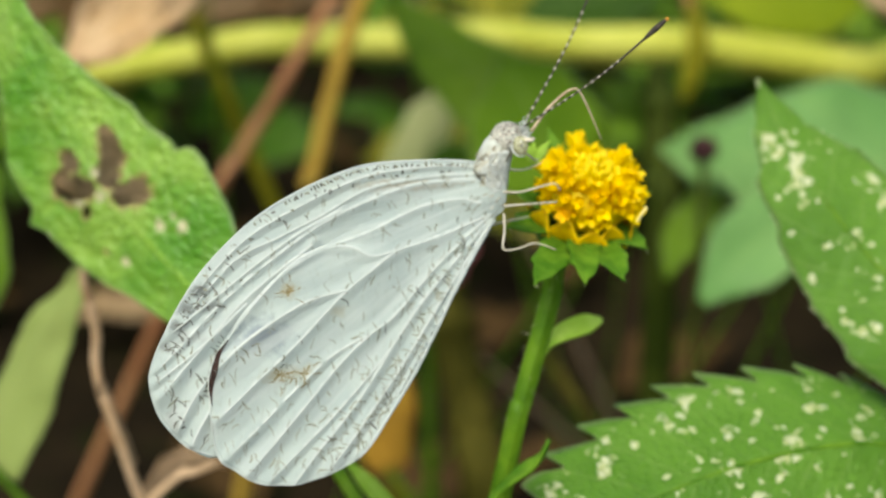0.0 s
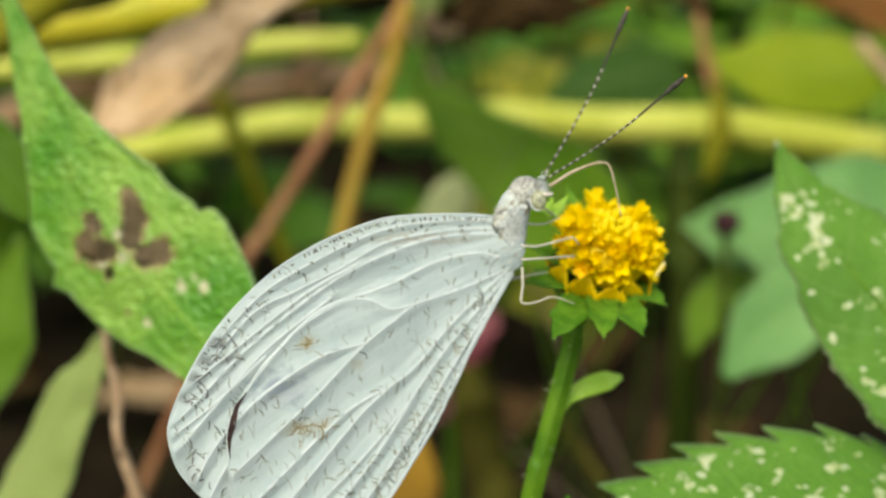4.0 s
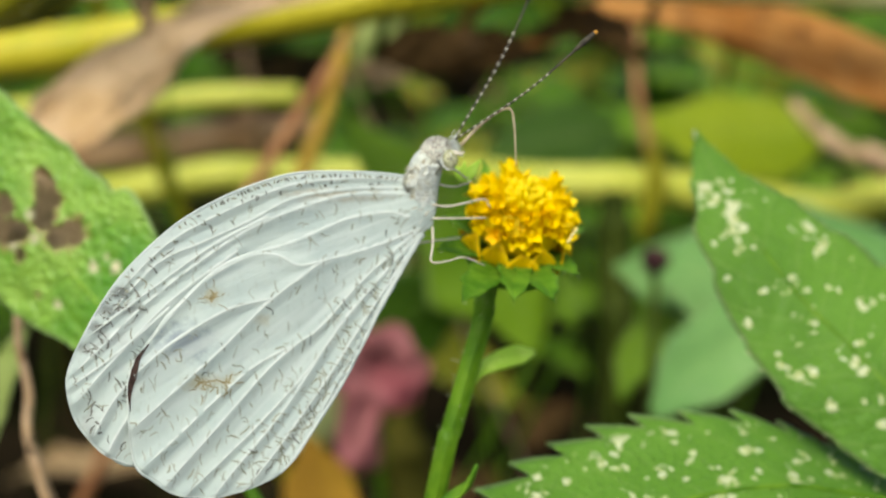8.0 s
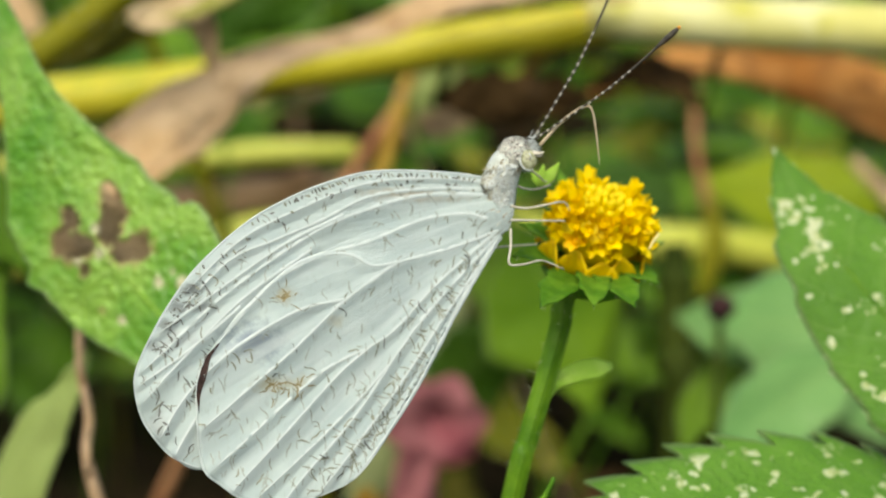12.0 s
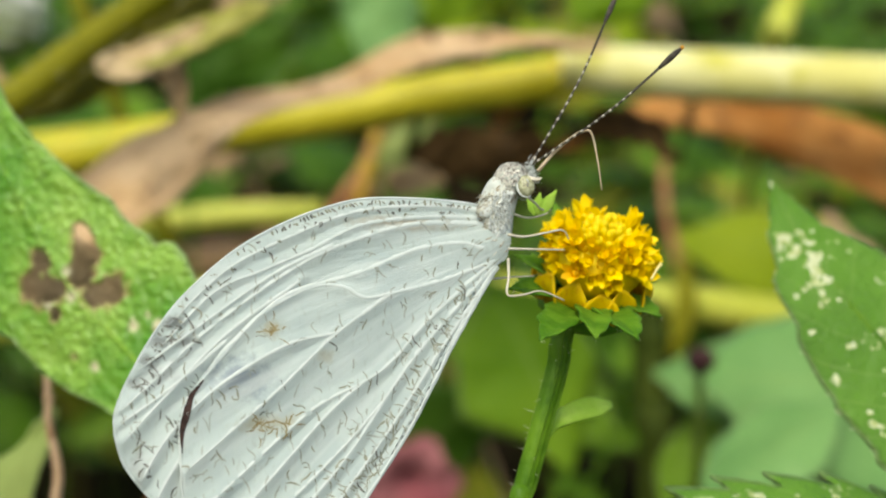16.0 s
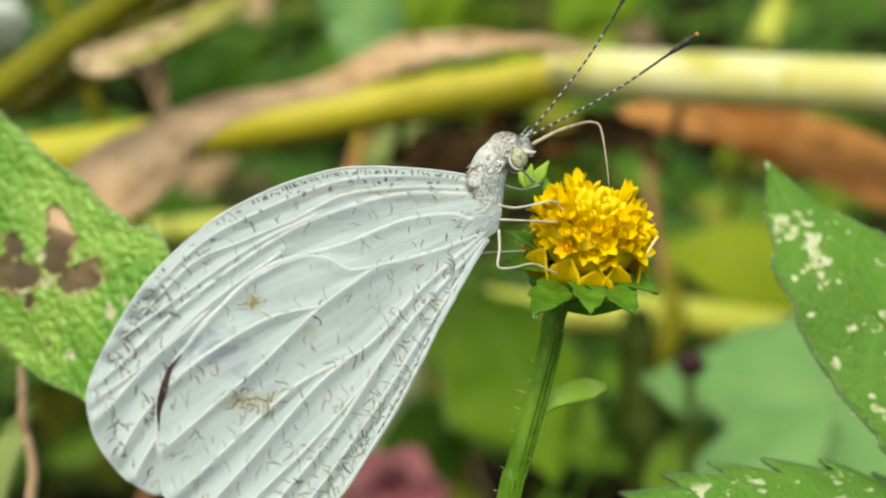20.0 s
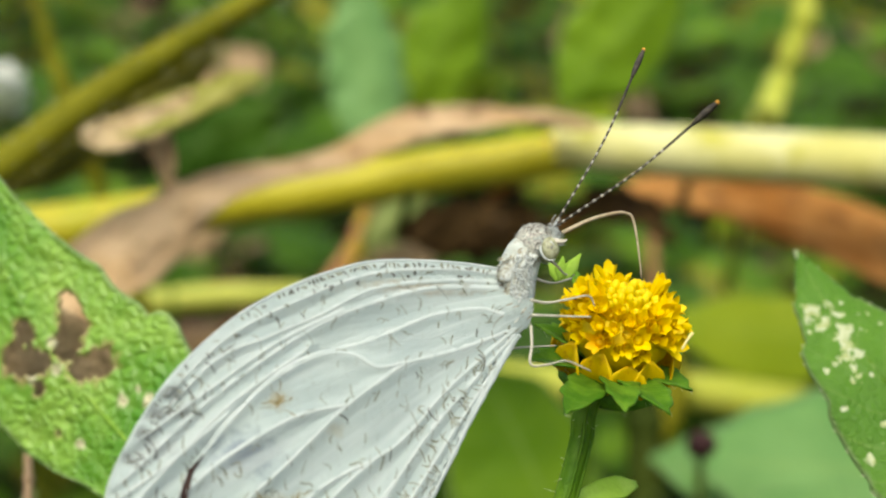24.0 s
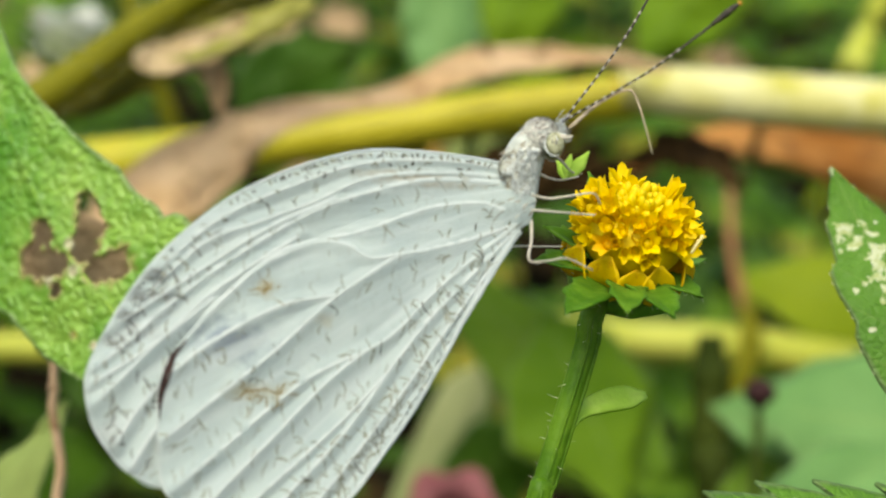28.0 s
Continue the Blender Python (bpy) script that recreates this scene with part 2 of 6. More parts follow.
M_STALK_OLIVE = plain_mat("olive_stalk", (0.115, 0.12, 0.004), (0.19, 0.185, 0.010), 70, 0.6, 0.4, 0.0006, spec=0.08)
# stalk green with the shade low among the plants put into its colour
M_STALK_SHADE = plain_mat("shade_dark_stalk", (0.025, 0.04, 0.005), (0.045, 0.065, 0.009), 70, 0.6, 0.4, 0.0006, spec=0.05)
M_STALK_RED = plain_mat("red_brown_stalk", (0.30, 0.13, 0.055), (0.42, 0.22, 0.10), 80, 0.6, 0.4, 0.0006)
M_STALK_OCHRE = plain_mat("ochre_stalk", (0.36, 0.22, 0.03), (0.48, 0.33, 0.05), 80, 0.55, 0.4, 0.0006)
M_STALK_BROWN = plain_mat("dead_brown_stalk", (0.24, 0.14, 0.06), (0.38, 0.25, 0.13), 70, 0.7, 0.5, 0.0008, streak=(0.12, 0.07, 0.03))
M_STALK_TAN = plain_mat("dry_tan_stalk", (0.46, 0.31, 0.17), (0.58, 0.42, 0.26), 150, 0.75, 0.8, 0.0008, streak=(0.26, 0.15, 0.07))
M_STALK_GREEN = plain_mat("green_stalk", (0.055, 0.145, 0.005), (0.115, 0.235, 0.012), 500, 0.45, 0.4, 0.0002, streak=(0.11, 0.21, 0.02), spec=0.15)
M_CUP = plain_mat("dark_green_cup", (0.05, 0.16, 0.008), (0.10, 0.24, 0.015), 600, 0.5, 0.4, 0.0002)
M_BRACT = plain_mat("green_bract", (0.07, 0.20, 0.010), (0.165, 0.34, 0.024), 600, 0.5, 0.4, 0.0002, thin=0.25)
M_BRACT_MID = plain_mat("mid_green_rib", (0.24, 0.47, 0.04), (0.36, 0.58, 0.09), 600, 0.5, 0.4, 0.0002, thin=0.25)
M_BRACT_PALE = plain_mat("pale_green_bract", (0.44, 0.72, 0.08), (0.55, 0.80, 0.14), 600, 0.5, 0.4, 0.0002, thin=0.3)
M_FLORET = plain_mat("yellow_floret", (0.92, 0.64, 0.003), (0.96, 0.76, 0.006), 900, 0.5, 0.3, 0.0001, streak=(0.84, 0.47, 0.004), thin=0.2)
M_FLORET_BUD = plain_mat("yellow_bud", (0.88, 0.66, 0.006), (0.93, 0.75, 0.01), 900, 0.45, 0.3, 0.0001, thin=0.15)
M_FLORET_GOLD = plain_mat("golden_bract", (0.86, 0.58, 0.005), (0.92, 0.68, 0.008), 900, 0.5, 0.3, 0.0001, streak=(0.6, 0.3, 0.01), thin=0.35)
M_FLORET_OLD = plain_mat("browned_floret", (0.86, 0.50, 0.006), (0.92, 0.60, 0.008), 900, 0.6, 0.3, 0.0001, thin=0.1)
M_STYLE = plain_mat("pale_style", (0.75, 0.62, 0.15), (0.82, 0.74, 0.35), 900, 0.5, 0.1, 0.0001)
M_HAIR = plain_mat("pale_hair", (0.55, 0.6, 0.35), (0.7, 0.72, 0.5), 900, 0.5, 0.1, 0.0001)
M_PINK = plain_mat("pink_petal", (0.43, 0.12, 0.14), (0.54, 0.23, 0.23), 90, 0.55, 0.4, 0.0006, thin=0.35)
M_DARK_BUD = plain_mat("dark_red_bud", (0.028, 0.009, 0.009), (0.055, 0.022, 0.016), 300, 0.6, 0.5, 0.0004)
M_WHITE_PETAL = plain_mat("white_petal", (0.80, 0.84, 0.74), (0.88, 0.9, 0.84), 90, 0.55, 0.4, 0.0006, thin=0.35)


def wing_mat(name):
    m, N, L, B = mat_new(name)
    fine, mid = noise_tex(N, L, 2600, 4, 0.6, coord="UV"), noise_tex(N, L, 0.22, 3, 0.6, coord="UV")
    c = mixc(N, L, step(N, L, mid, 0.35, 0.7), (0.465, 0.56, 0.525), (0.40, 0.495, 0.475))
    # greyish and buff clouds on the wing's underside
    tc = N.new("ShaderNodeTexCoord")
    for (cx, cy), (rx, ry), col, amt in WING_CLOUDS:
        mp = N.new("ShaderNodeMapping")
        L.new(tc.outputs["UV"], mp.inputs[0])
        mp.vector_type = "POINT"
        mp.inputs[1].default_value = (-cx / rx, -cy / ry, 0)
        mp.inputs[3].default_value = (1 / rx, 1 / ry, 1)
        ln = N.new("ShaderNodeVectorMath")
        ln.operation = "LENGTH"
        L.new(mp.outputs[0], ln.inputs[0])
        d = mathn(N, L, "ADD", ln.outputs["Value"], mathn(N, L, "MULTIPLY_ADD", noise_tex(N, L, 1.6, 4, 0.65, coord="UV"), 1.6, -0.8))
        c = mixc(N, L, mathn(N, L, "MULTIPLY", step(N, L, d, 1.0, 0.2), amt), c, col)
    # faint upright squiggles of darker scales
    sq = N.new("ShaderNodeMapping")
    sq.inputs[3].default_value = (3.2, 1.1, 1)
    L.new(tc.outputs["UV"], sq.inputs[0])
    mot = node(N, "ShaderNodeTexNoise", Scale=1.3, Detail=4.0, Roughness=0.6, Distortion=0.8)
    L.new(sq.outputs[0], mot.inputs["Vector"])
    c = mixc(N, L, mathn(N, L, "MULTIPLY", step(N, L, mot.outputs[0], 0.57, 0.68), 0.25), c, (0.30, 0.33, 0.285))
    # whiter streaks that follow the veins
    sep = N.new("ShaderNodeSeparateXYZ")
    L.new(tc.outputs["UV"], sep.inputs[0])
    fan = N.new("ShaderNodeCombineXYZ")
    L.new(mathn(N, L, "MULTIPLY", mathn(N, L, "ARCTAN2", mathn(N, L, "ADD", sep.outputs[1], -1.5), mathn(N, L, "ADD", sep.outputs[0], 3.0)), 14.0), fan.inputs[0])
    L.new(mathn(N, L, "MULTIPLY", sep.outputs[0], 0.10), fan.inputs[1])
    pale = node(N, "ShaderNodeTexNoise", Scale=1.0, Detail=3.0, Roughness=0.55)
    L.new(fan.outputs[0], pale.inputs["Vector"])
    c = mixc(N, L, mathn(N, L, "MULTIPLY", step(N, L, pale.outputs[0], 0.48, 0.66), 0.6), c, (0.555, 0.64, 0.61))
    L.new(c, B.inputs["Base Color"])
    B.inputs["Roughness"].default_value = 0.55
    B.inputs["Sheen Weight"].default_value = 0.25
    B.inputs["Specular IOR Level"].default_value = 0.3
    dust = node(N, "ShaderNodeTexNoise", Scale=22.0, Detail=4.0, Roughness=0.7)
    L.new(tc.outputs["UV"], dust.inputs["Vector"])
    fib = node(N, "ShaderNodeTexNoise", Scale=5.0, Detail=4.0, Roughness=0.65)
    L.new(fan.outputs[0], fib.inputs["Vector"])
    bump(N, L, B, mathn(N, L, "ADD", dust.outputs[0], mathn(N, L, "MULTIPLY", fib.outputs[0], 1.4)), 0.6, 0.00008)
    see_through(m, B, c, 0.12)
    return m


# centres and radii in millimetres on the wing, from its root
WING_CLOUDS = [
    ((14.3, -7.2), (2.6, 1.5), (0.22, 0.275, 0.31), 0.9),
    ((12.6, -4.6), (0.8, 0.65), (0.33, 0.29, 0.16), 0.6),
    ((13.4, -9.5), (1.6, 0.6), (0.38, 0.35, 0.20), 0.55),
    ((11.9, -9.5), (1.1, 0.7), (0.4, 0.36, 0.21), 0.45),
    ((17.8, -4.2), (0.9, 0.5), (0.13, 0.145, 0.14), 0.8),
    ((18.6, -5.2), (0.9, 0.5), (0.13, 0.145, 0.14), 0.8),
    ((19.2, -6.2), (0.8, 0.5), (0.13, 0.145, 0.14), 0.75),
    ((17.2, -5.2), (0.9, 0.5), (0.18, 0.20, 0.19), 0.7),
    ((19.8, -7.3), (0.6, 0.5), (0.18, 0.20, 0.19), 0.7),
    ((18.4, -6.9), (1.3, 0.6), (0.26, 0.29, 0.28), 0.7),
    ((19.6, -11.6), (0.7, 1.0), (0.28, 0.30, 0.28), 0.6),
    ((9.7, -6.0), (0.7, 0.5), (0.40, 0.38, 0.25), 0.45),
    ((5.3, 1.1), (5.0, 0.5), (0.36, 0.32, 0.22), 0.75),
]
M_WING = wing_mat("white_wing")
M_VEIN = plain_mat("wing_vein", (0.55, 0.635, 0.60), (0.605, 0.68, 0.65), 900, 0.5, 0.2, 0.00005, thin=0.1)
M_FLECK = plain_mat("brown_wing_scales", (0.21, 0.225, 0.165), (0.33, 0.355, 0.285), 2500, 0.7, 0.2, 0.00003)
M_FLECK_FAINT = plain_mat("faint_wing_scales", (0.32, 0.36, 0.31), (0.40, 0.45, 0.41), 2500, 0.7, 0.2, 0.00003)
M_FLECK_BUFF = plain_mat("buff_wing_scales", (0.20, 0.165, 0.07), (0.32, 0.28, 0.155), 2500, 0.7, 0.2, 0.00003)
M_FLECK_DARK = plain_mat("dark_wing_scales", (0.11, 0.12, 0.10), (0.21, 0.22, 0.20), 2500, 0.7, 0.2, 0.00003)
M_SLIT = plain_mat("dark_brown_slit", (0.018, 0.012, 0.010), (0.055, 0.032, 0.026), 2500, 0.8, 0.2, 0.00003)
M_BODY = plain_mat("pale_body", (0.48, 0.53, 0.47), (0.58, 0.63, 0.57), 2200, 0.85, 0.5, 0.00008, streak=(0.36, 0.34, 0.27))


def scale_mat(name, pale, grey, brown, share):
    """Overlapping body scales, each of its own shade, in pale and dark patches."""
    m, N, L, B = mat_new(name)
    geo = N.new("ShaderNodeNewGeometry")
    patch = noise_tex(N, L, 1500, 3, 0.6)
    v = mathn(N, L, "ADD", mathn(N, L, "MULTIPLY", geo.outputs["Random Per Island"], 0.55), patch)
    c = mixc(N, L, step(N, L, v, 0.5, 1.1), pale, tuple(x * 1.2 for x in pale))
    c = mixc(N, L, step(N, L, v, share + 0.12, share), c, grey)
    c = mixc(N, L, step(N, L, v, share - 0.1, share - 0.18), c, brown)
    L.new(c, B.inputs["Base Color"])
    B.inputs["Roughness"].default_value = 0.6
    see_through(m, B, c, 0.1)
    return m


M_SCALES = scale_mat("cream_body_scales", (0.50, 0.52, 0.44), (0.36, 0.355, 0.27), (0.22, 0.19, 0.12), 0.74)
M_SCALES_HEAD = scale_mat("grey_head_scales", (0.56, 0.56, 0.48), (0.33, 0.32, 0.28), (0.15, 0.135, 0.11), 0.70)
M_SCALE_GREY = plain_mat("grey_scales", (0.16, 0.155, 0.14), (0.36, 0.35, 0.31), 2500, 0.8, 0.3, 0.00005)
M_FUZZ = plain_mat("pale_fuzz", (0.60, 0.65, 0.61), (0.68, 0.73, 0.70), 1500, 0.8, 0.2, 0.0001)
M_EYE = plain_mat("grey_green_eye", (0.27, 0.28, 0.15), (0.5, 0.52, 0.33), 3800, 0.4, 0.3, 0.00008, streak=(0.09, 0.085, 0.06), spec=0.5)
M_LEG = plain_mat("pale_leg", (0.5, 0.47, 0.36), (0.6, 0.57, 0.47), 1800, 0.6, 0.3, 0.00005)
M_TONGUE = plain_mat("buff_tongue", (0.38, 0.30, 0.18), (0.52, 0.44, 0.30), 1800, 0.5, 0.3, 0.00005)
M_ANT_DARK = plain_mat("dark_antenna", (0.035, 0.032, 0.025), (0.08, 0.07, 0.05), 2500, 0.6, 0.3, 0.00005)
M_ANT_PALE = plain_mat("pale_antenna_ring", (0.32, 0.31, 0.25), (0.44, 0.42, 0.35), 2500, 0.6, 0.3, 0.00005)
M_ANT_TIP = plain_mat("orange_antenna_tip", (0.55, 0.25, 0.03), (0.65, 0.35, 0.06), 2500, 0.6, 0.3, 0.00005)

# ---------------------------------------------------------------- builders
UP = Vector((0, 0, 1))


class Shape:
    """Collects vertices and faces of one mesh."""

    def __init__(self):
        self.v, self.f, self.uv, self.mark, self.bleach = [], [], [], [], []

    def tube(self, pts, radii, sides=8, flat=1.0, n=0):
        """A round, tapered stalk along pts, closed at both ends."""
        line = spline(pts, n or max(4, 5 * (len(pts) - 1)))
        k, start = len(line), len(self.v)
        ref = Vector((0.31, 0.22, 0.92))
        for i, p in enumerate(line):
            t = (line[min(i + 1, k - 1)] - line[max(i - 1, 0)]).normalized()
            a = (ref - t * ref.dot(t)).normalized()
            b = t.cross(a)
            r = ramp(radii, i / (k - 1))
            for j in range(sides):
                w = 2 * math.pi * j / sides
                self.v.append(p + a * (r * math.cos(w)) + b * (r * math.sin(w) * flat))
        for i in range(k - 1):
            for j in range(sides):
                j2 = (j + 1) % sides
                self.f.append((start + i * sides + j, start + i * sides + j2, start + (i + 1) * sides + j2, start + (i + 1) * sides + j))
        self.f.append(tuple(start + j for j in reversed(range(sides))))
        self.f.append(tuple(start + (k - 1) * sides + j for j in range(sides)))
        return self

    def ball(self, at, axes, rings=8, sides=12, rough=0.0, seed=0.0):
        """A lumpy ellipsoid; axes are three vectors."""
        start = len(self.v)
        ax = [Vector(a) for a in axes]
        for i in range(rings + 1):
            th = math.pi * i / rings
            for j in range(sides):
                ph = 2 * math.pi * j / sides
                d = Vector((math.sin(th) * math.cos(ph), math.sin(th) * math.sin(ph), math.cos(th)))
                g = 1 + rough * noise.noise(d * 2.3 + Vector((seed, seed * 1.7, 0)))
                self.v.append(Vector(at) + (ax[0] * d.x + ax[1] * d.y + ax[2] * d.z) * g)
        for i in range(rings):
            for j in range(sides):
                j2 = (j + 1) % sides
                self.f.append((start + i * sides + j, start + (i + 1) * sides + j, start + (i + 1) * sides + j2, start + i * sides + j2))
        return self

    def blade(self, mid, wl, wr, side, nu=24, nv=4, fold=0.15, teeth=0, bite=0.2, wave=0.0, curl=0.0, quilt=0.0, holes=(), pale=(), seed=0.0, reach=0.5):
        """A leaf blade along mid, from base to tip; wl and wr are its half widths towards and against side."""
        line = spline(mid, nu)
        start, w2 = len(self.v), 2 * nv + 1
        side = Vector(side)
        gone = {}
        for i, p in enumerate(line):
            s = i / nu
            t = (line[min(i + 1, nu)] - line[max(i - 1, 0)]).normalized()
            b = (side - t * side.dot(t)).normalized()
            n = t.cross(b)
            size = max(max(wl), max(wr))
            for j in range(-nv, nv + 1):
                a = j / nv
                w = ramp(wr if a > 0 else wl, s)
                ahead = 0.0
                if teeth:
                    ph = (s * teeth + (0.37 if a > 0 else 0.0)) % 1.0
                    cut = bite * (ph if ph < 0.82 else (1 - ph) / 0.18 * 0.82) * min(1, (1 - s) * 6) * (s > 0.06)
                    w += size * (cut - bite * 0.4) * abs(a) ** 6 * min(1.0, w / (0.3 * size))
                    ahead = size * cut * reach * abs(a) ** 6
                lift = fold * abs(a) * w - curl * a * a * w
                if wave:
                    lift += wave * (noise.noise(Vector((s * 5 + seed, a * 1.7, seed))) + 0.5 * noise.noise(Vector((s * 14, a * 4, seed + 3)))) * (0.25 + abs(a))
                if quilt:
                    cell = noise.noise(Vector((s * 42 + abs(a) * 9, a * 13, seed)))
                    lift += quilt * (abs(cell) * 1.6 + 0.5 * noise.noise(Vector((s * 95, a * 30, seed + 1))))
                self.v.append(p + b * (a * w) + n * lift + t * ahead)
                self.uv.append((s, a * 0.5 + 0.5))
                g = 9.0
                for hs, ha, rs, ra in holes:
                    q = math.hypot((s - hs) / (1.3 * rs), (a - ha) / (1.3 * ra))
                    g = min(g, q + 0.4 * noise.noise(Vector((s * 60, a * 9, 2.0))) + 0.35 * noise.noise(Vector((s * 130, a * 18, 5.0))))
                gone[start + i * w2 + j + nv] = g
                self.mark.append(max(0.0, min(1.0, 1.0 - (g - 1.0) / 0.35)) if holes else 0.0)
                h = min([9.0] + [math.hypot((s - hs) / rs, (a - ha) / ra) for hs, ha, rs, ra in pale])
                h += 0.35 * noise.noise(Vector((s * 130, a * 20, 1.0)))
                self.bleach.append(max(0.0, min(1.0, (1.1 - h) / 0.25)))
        for i in range(nu):
            for j in range(2 * nv):
                q = (start + i * w2 + j, start + i * w2 + j + 1, start + (i + 1) * w2 + j + 1, start + (i + 1) * w2 + j)
                if holes and sum(gone[x] for x in q) < 4.0:
                    continue
                self.f.append(q)
        return self

    def mesh(self, name, smooth=True):
        me = bpy.data.meshes.new(name)
        me.from_pydata([tuple(x) for x in self.v], [], self.f)
        if smooth:
            me.shade_smooth()
        if len(self.uv) == len(self.v):
            lay = me.uv_layers.new(name="UVMap")
            idx = np.empty(len(me.loops), dtype=np.int64)
            me.loops.foreach_get("vertex_index", idx)
            lay.data.foreach_set("uv", np.array(self.uv, dtype=np.float32)[idx].ravel())
        if len(self.mark) == len(self.v) and any(self.mark):
            at = me.attributes.new("chewed", "FLOAT", "POINT")
            at.data.foreach_set("value", np.array(self.mark, dtype=np.float32))
        if len(self.bleach) == len(self.v) and any(self.bleach):
            at = me.attributes.new("bleached", "FLOAT", "POINT")
            at.data.foreach_set("value", np.array(self.bleach, dtype=np.float32))
        return me


def part(name, shape, material, parent, label="", thick=0.0):
    """One mesh object under a thing or a part."""
    me = shape if isinstance(shape, bpy.types.Mesh) else shape.mesh(name)
    if not me.materials:
        me.materials.append(material)
    ob = new(name, me)
    ob.parent = parent
    if label:
        ob["label"] = label
    if thick:
        so = ob.modifiers.new("thickness", "SOLIDIFY")
        so.thickness, so.offset = thick, 0
    return ob


def thing(name, at, label, category, group="", kind=""):
    root = new(name)
    root.empty_display_size = 0.01
    root.location = at
    return tagged(root, label, category, group, kind)


def local(root, pts):
    """Plan centimetres into the space of an unturned thing."""
    return [W(*p) - root.location for p in pts]


def cm(vals):
    return [v * 0.01 for v in vals]


def to_ground(p, lean=(0.0, 0.0), sink=0.006):
    """A world point on the ground under the plan point p, moved by lean (metres)."""
    q = W(*p)
    return Vector((q.x + lean[0], q.y + lean[1], -sink))


def stalk_part(root, name, pts, radii, mat, ground=None, sides=8, label="", flat=1.0):
    """A stalk through plan points; ground: a world point that it grows from."""
    line = local(root, pts)
    if ground is not None:
        line = line + [(line[-1].lerp(ground - root.location, 0.55)), ground - root.location]
    return part(name, Shape().tube(line, cm(radii), sides, flat), mat, root, label)


def even(pairs, n=80):
    """n + 1 evenly spaced values from pairs of place and value."""
    xs, ys = zip(*pairs)
    return [float(v) for v in np.interp([i / n for i in range(n + 1)], xs, ys)]


def margin_spines(blade, nv, every, length, material, seed):
    """Fine pale bristles along both margins of a leaf blade."""
    rng, w2, v = random.Random(seed), 2 * nv + 1, blade.data.vertices
    rows, s = len(v) // w2, Shape()
    for col, inner in ((0, 1), (w2 - 1, w2 - 2)):
        for i in range(6, rows - 3, every):
            i = min(rows - 2, i + rng.randrange(every))
            p = v[i * w2 + col].co
            out = (p - v[i * w2 + inner].co).normalized() * 0.8 + (v[(i + 1) * w2 + col].co - p).normalized()
            e = p + out.normalized() * length * rng.uniform(0.6, 1.3)
            s.tube([p, e], [length * 0.16, length * 0.03], 4, 1.0, 1)
    tagged(part("margin_bristles", s, material, blade, "fine pale bristles on the margin"), kind="stuff")


def leaf_part(root, pts, wl, wr, side, mat, name="leaf_blade", label="", thick=0.00025, parent=None, **kw):
    line = local(root, pts)
    sd = PLAN.to_3x3() @ Vector((side[0], side[2], side[1]))
    for k in ("wave",):
        if k in kw:
            kw[k] *= 0.01
    return part(name, Shape().blade(line, cm(wl), cm(wr), sd, **kw), mat, parent or root, label, thick)


# ---------------------------------------------------------------- ground
def ground():
    m, N, L, B = mat_new("leaf_strewn_soil")
    # soil tones lowered to near black: the shade between plants, put into colour
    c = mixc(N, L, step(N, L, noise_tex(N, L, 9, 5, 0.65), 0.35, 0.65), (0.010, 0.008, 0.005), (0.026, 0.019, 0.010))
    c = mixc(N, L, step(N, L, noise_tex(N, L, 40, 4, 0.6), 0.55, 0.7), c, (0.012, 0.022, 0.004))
    L.new(c, B.inputs["Base Color"])
    B.inputs["Roughness"].default_value = 1.0
    B.inputs["Specular IOR Level"].default_value = 0.0
    bump(N, L, B, noise_tex(N, L, 60, 5, 0.7), 0.9, 0.01)
    s = Shape()
    xs = [-400, -40, -6] + [-2.4 + 0.12 * i for i in range(41)] + [6, 40, 400]
    for y in xs:
        for x in xs:
            near = max(0.0, 1 - math.hypot(x, y) / 3)
            s.v.append(Vector((x, y, 0.012 * near * noise.noise(Vector((x * 5, y * 5, 0))) - 0.002)))
    k = len(xs)
    s.f = [(j * k + i, j * k + i + 1, (j + 1) * k + i + 1, (j + 1) * k + i) for j in range(k - 1) for i in range(k - 1)]
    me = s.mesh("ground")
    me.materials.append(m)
    tagged(new("ground", me), "bare soil with scraps of moss, darkened for the shade between plants", "ground", kind="structure")


ground()


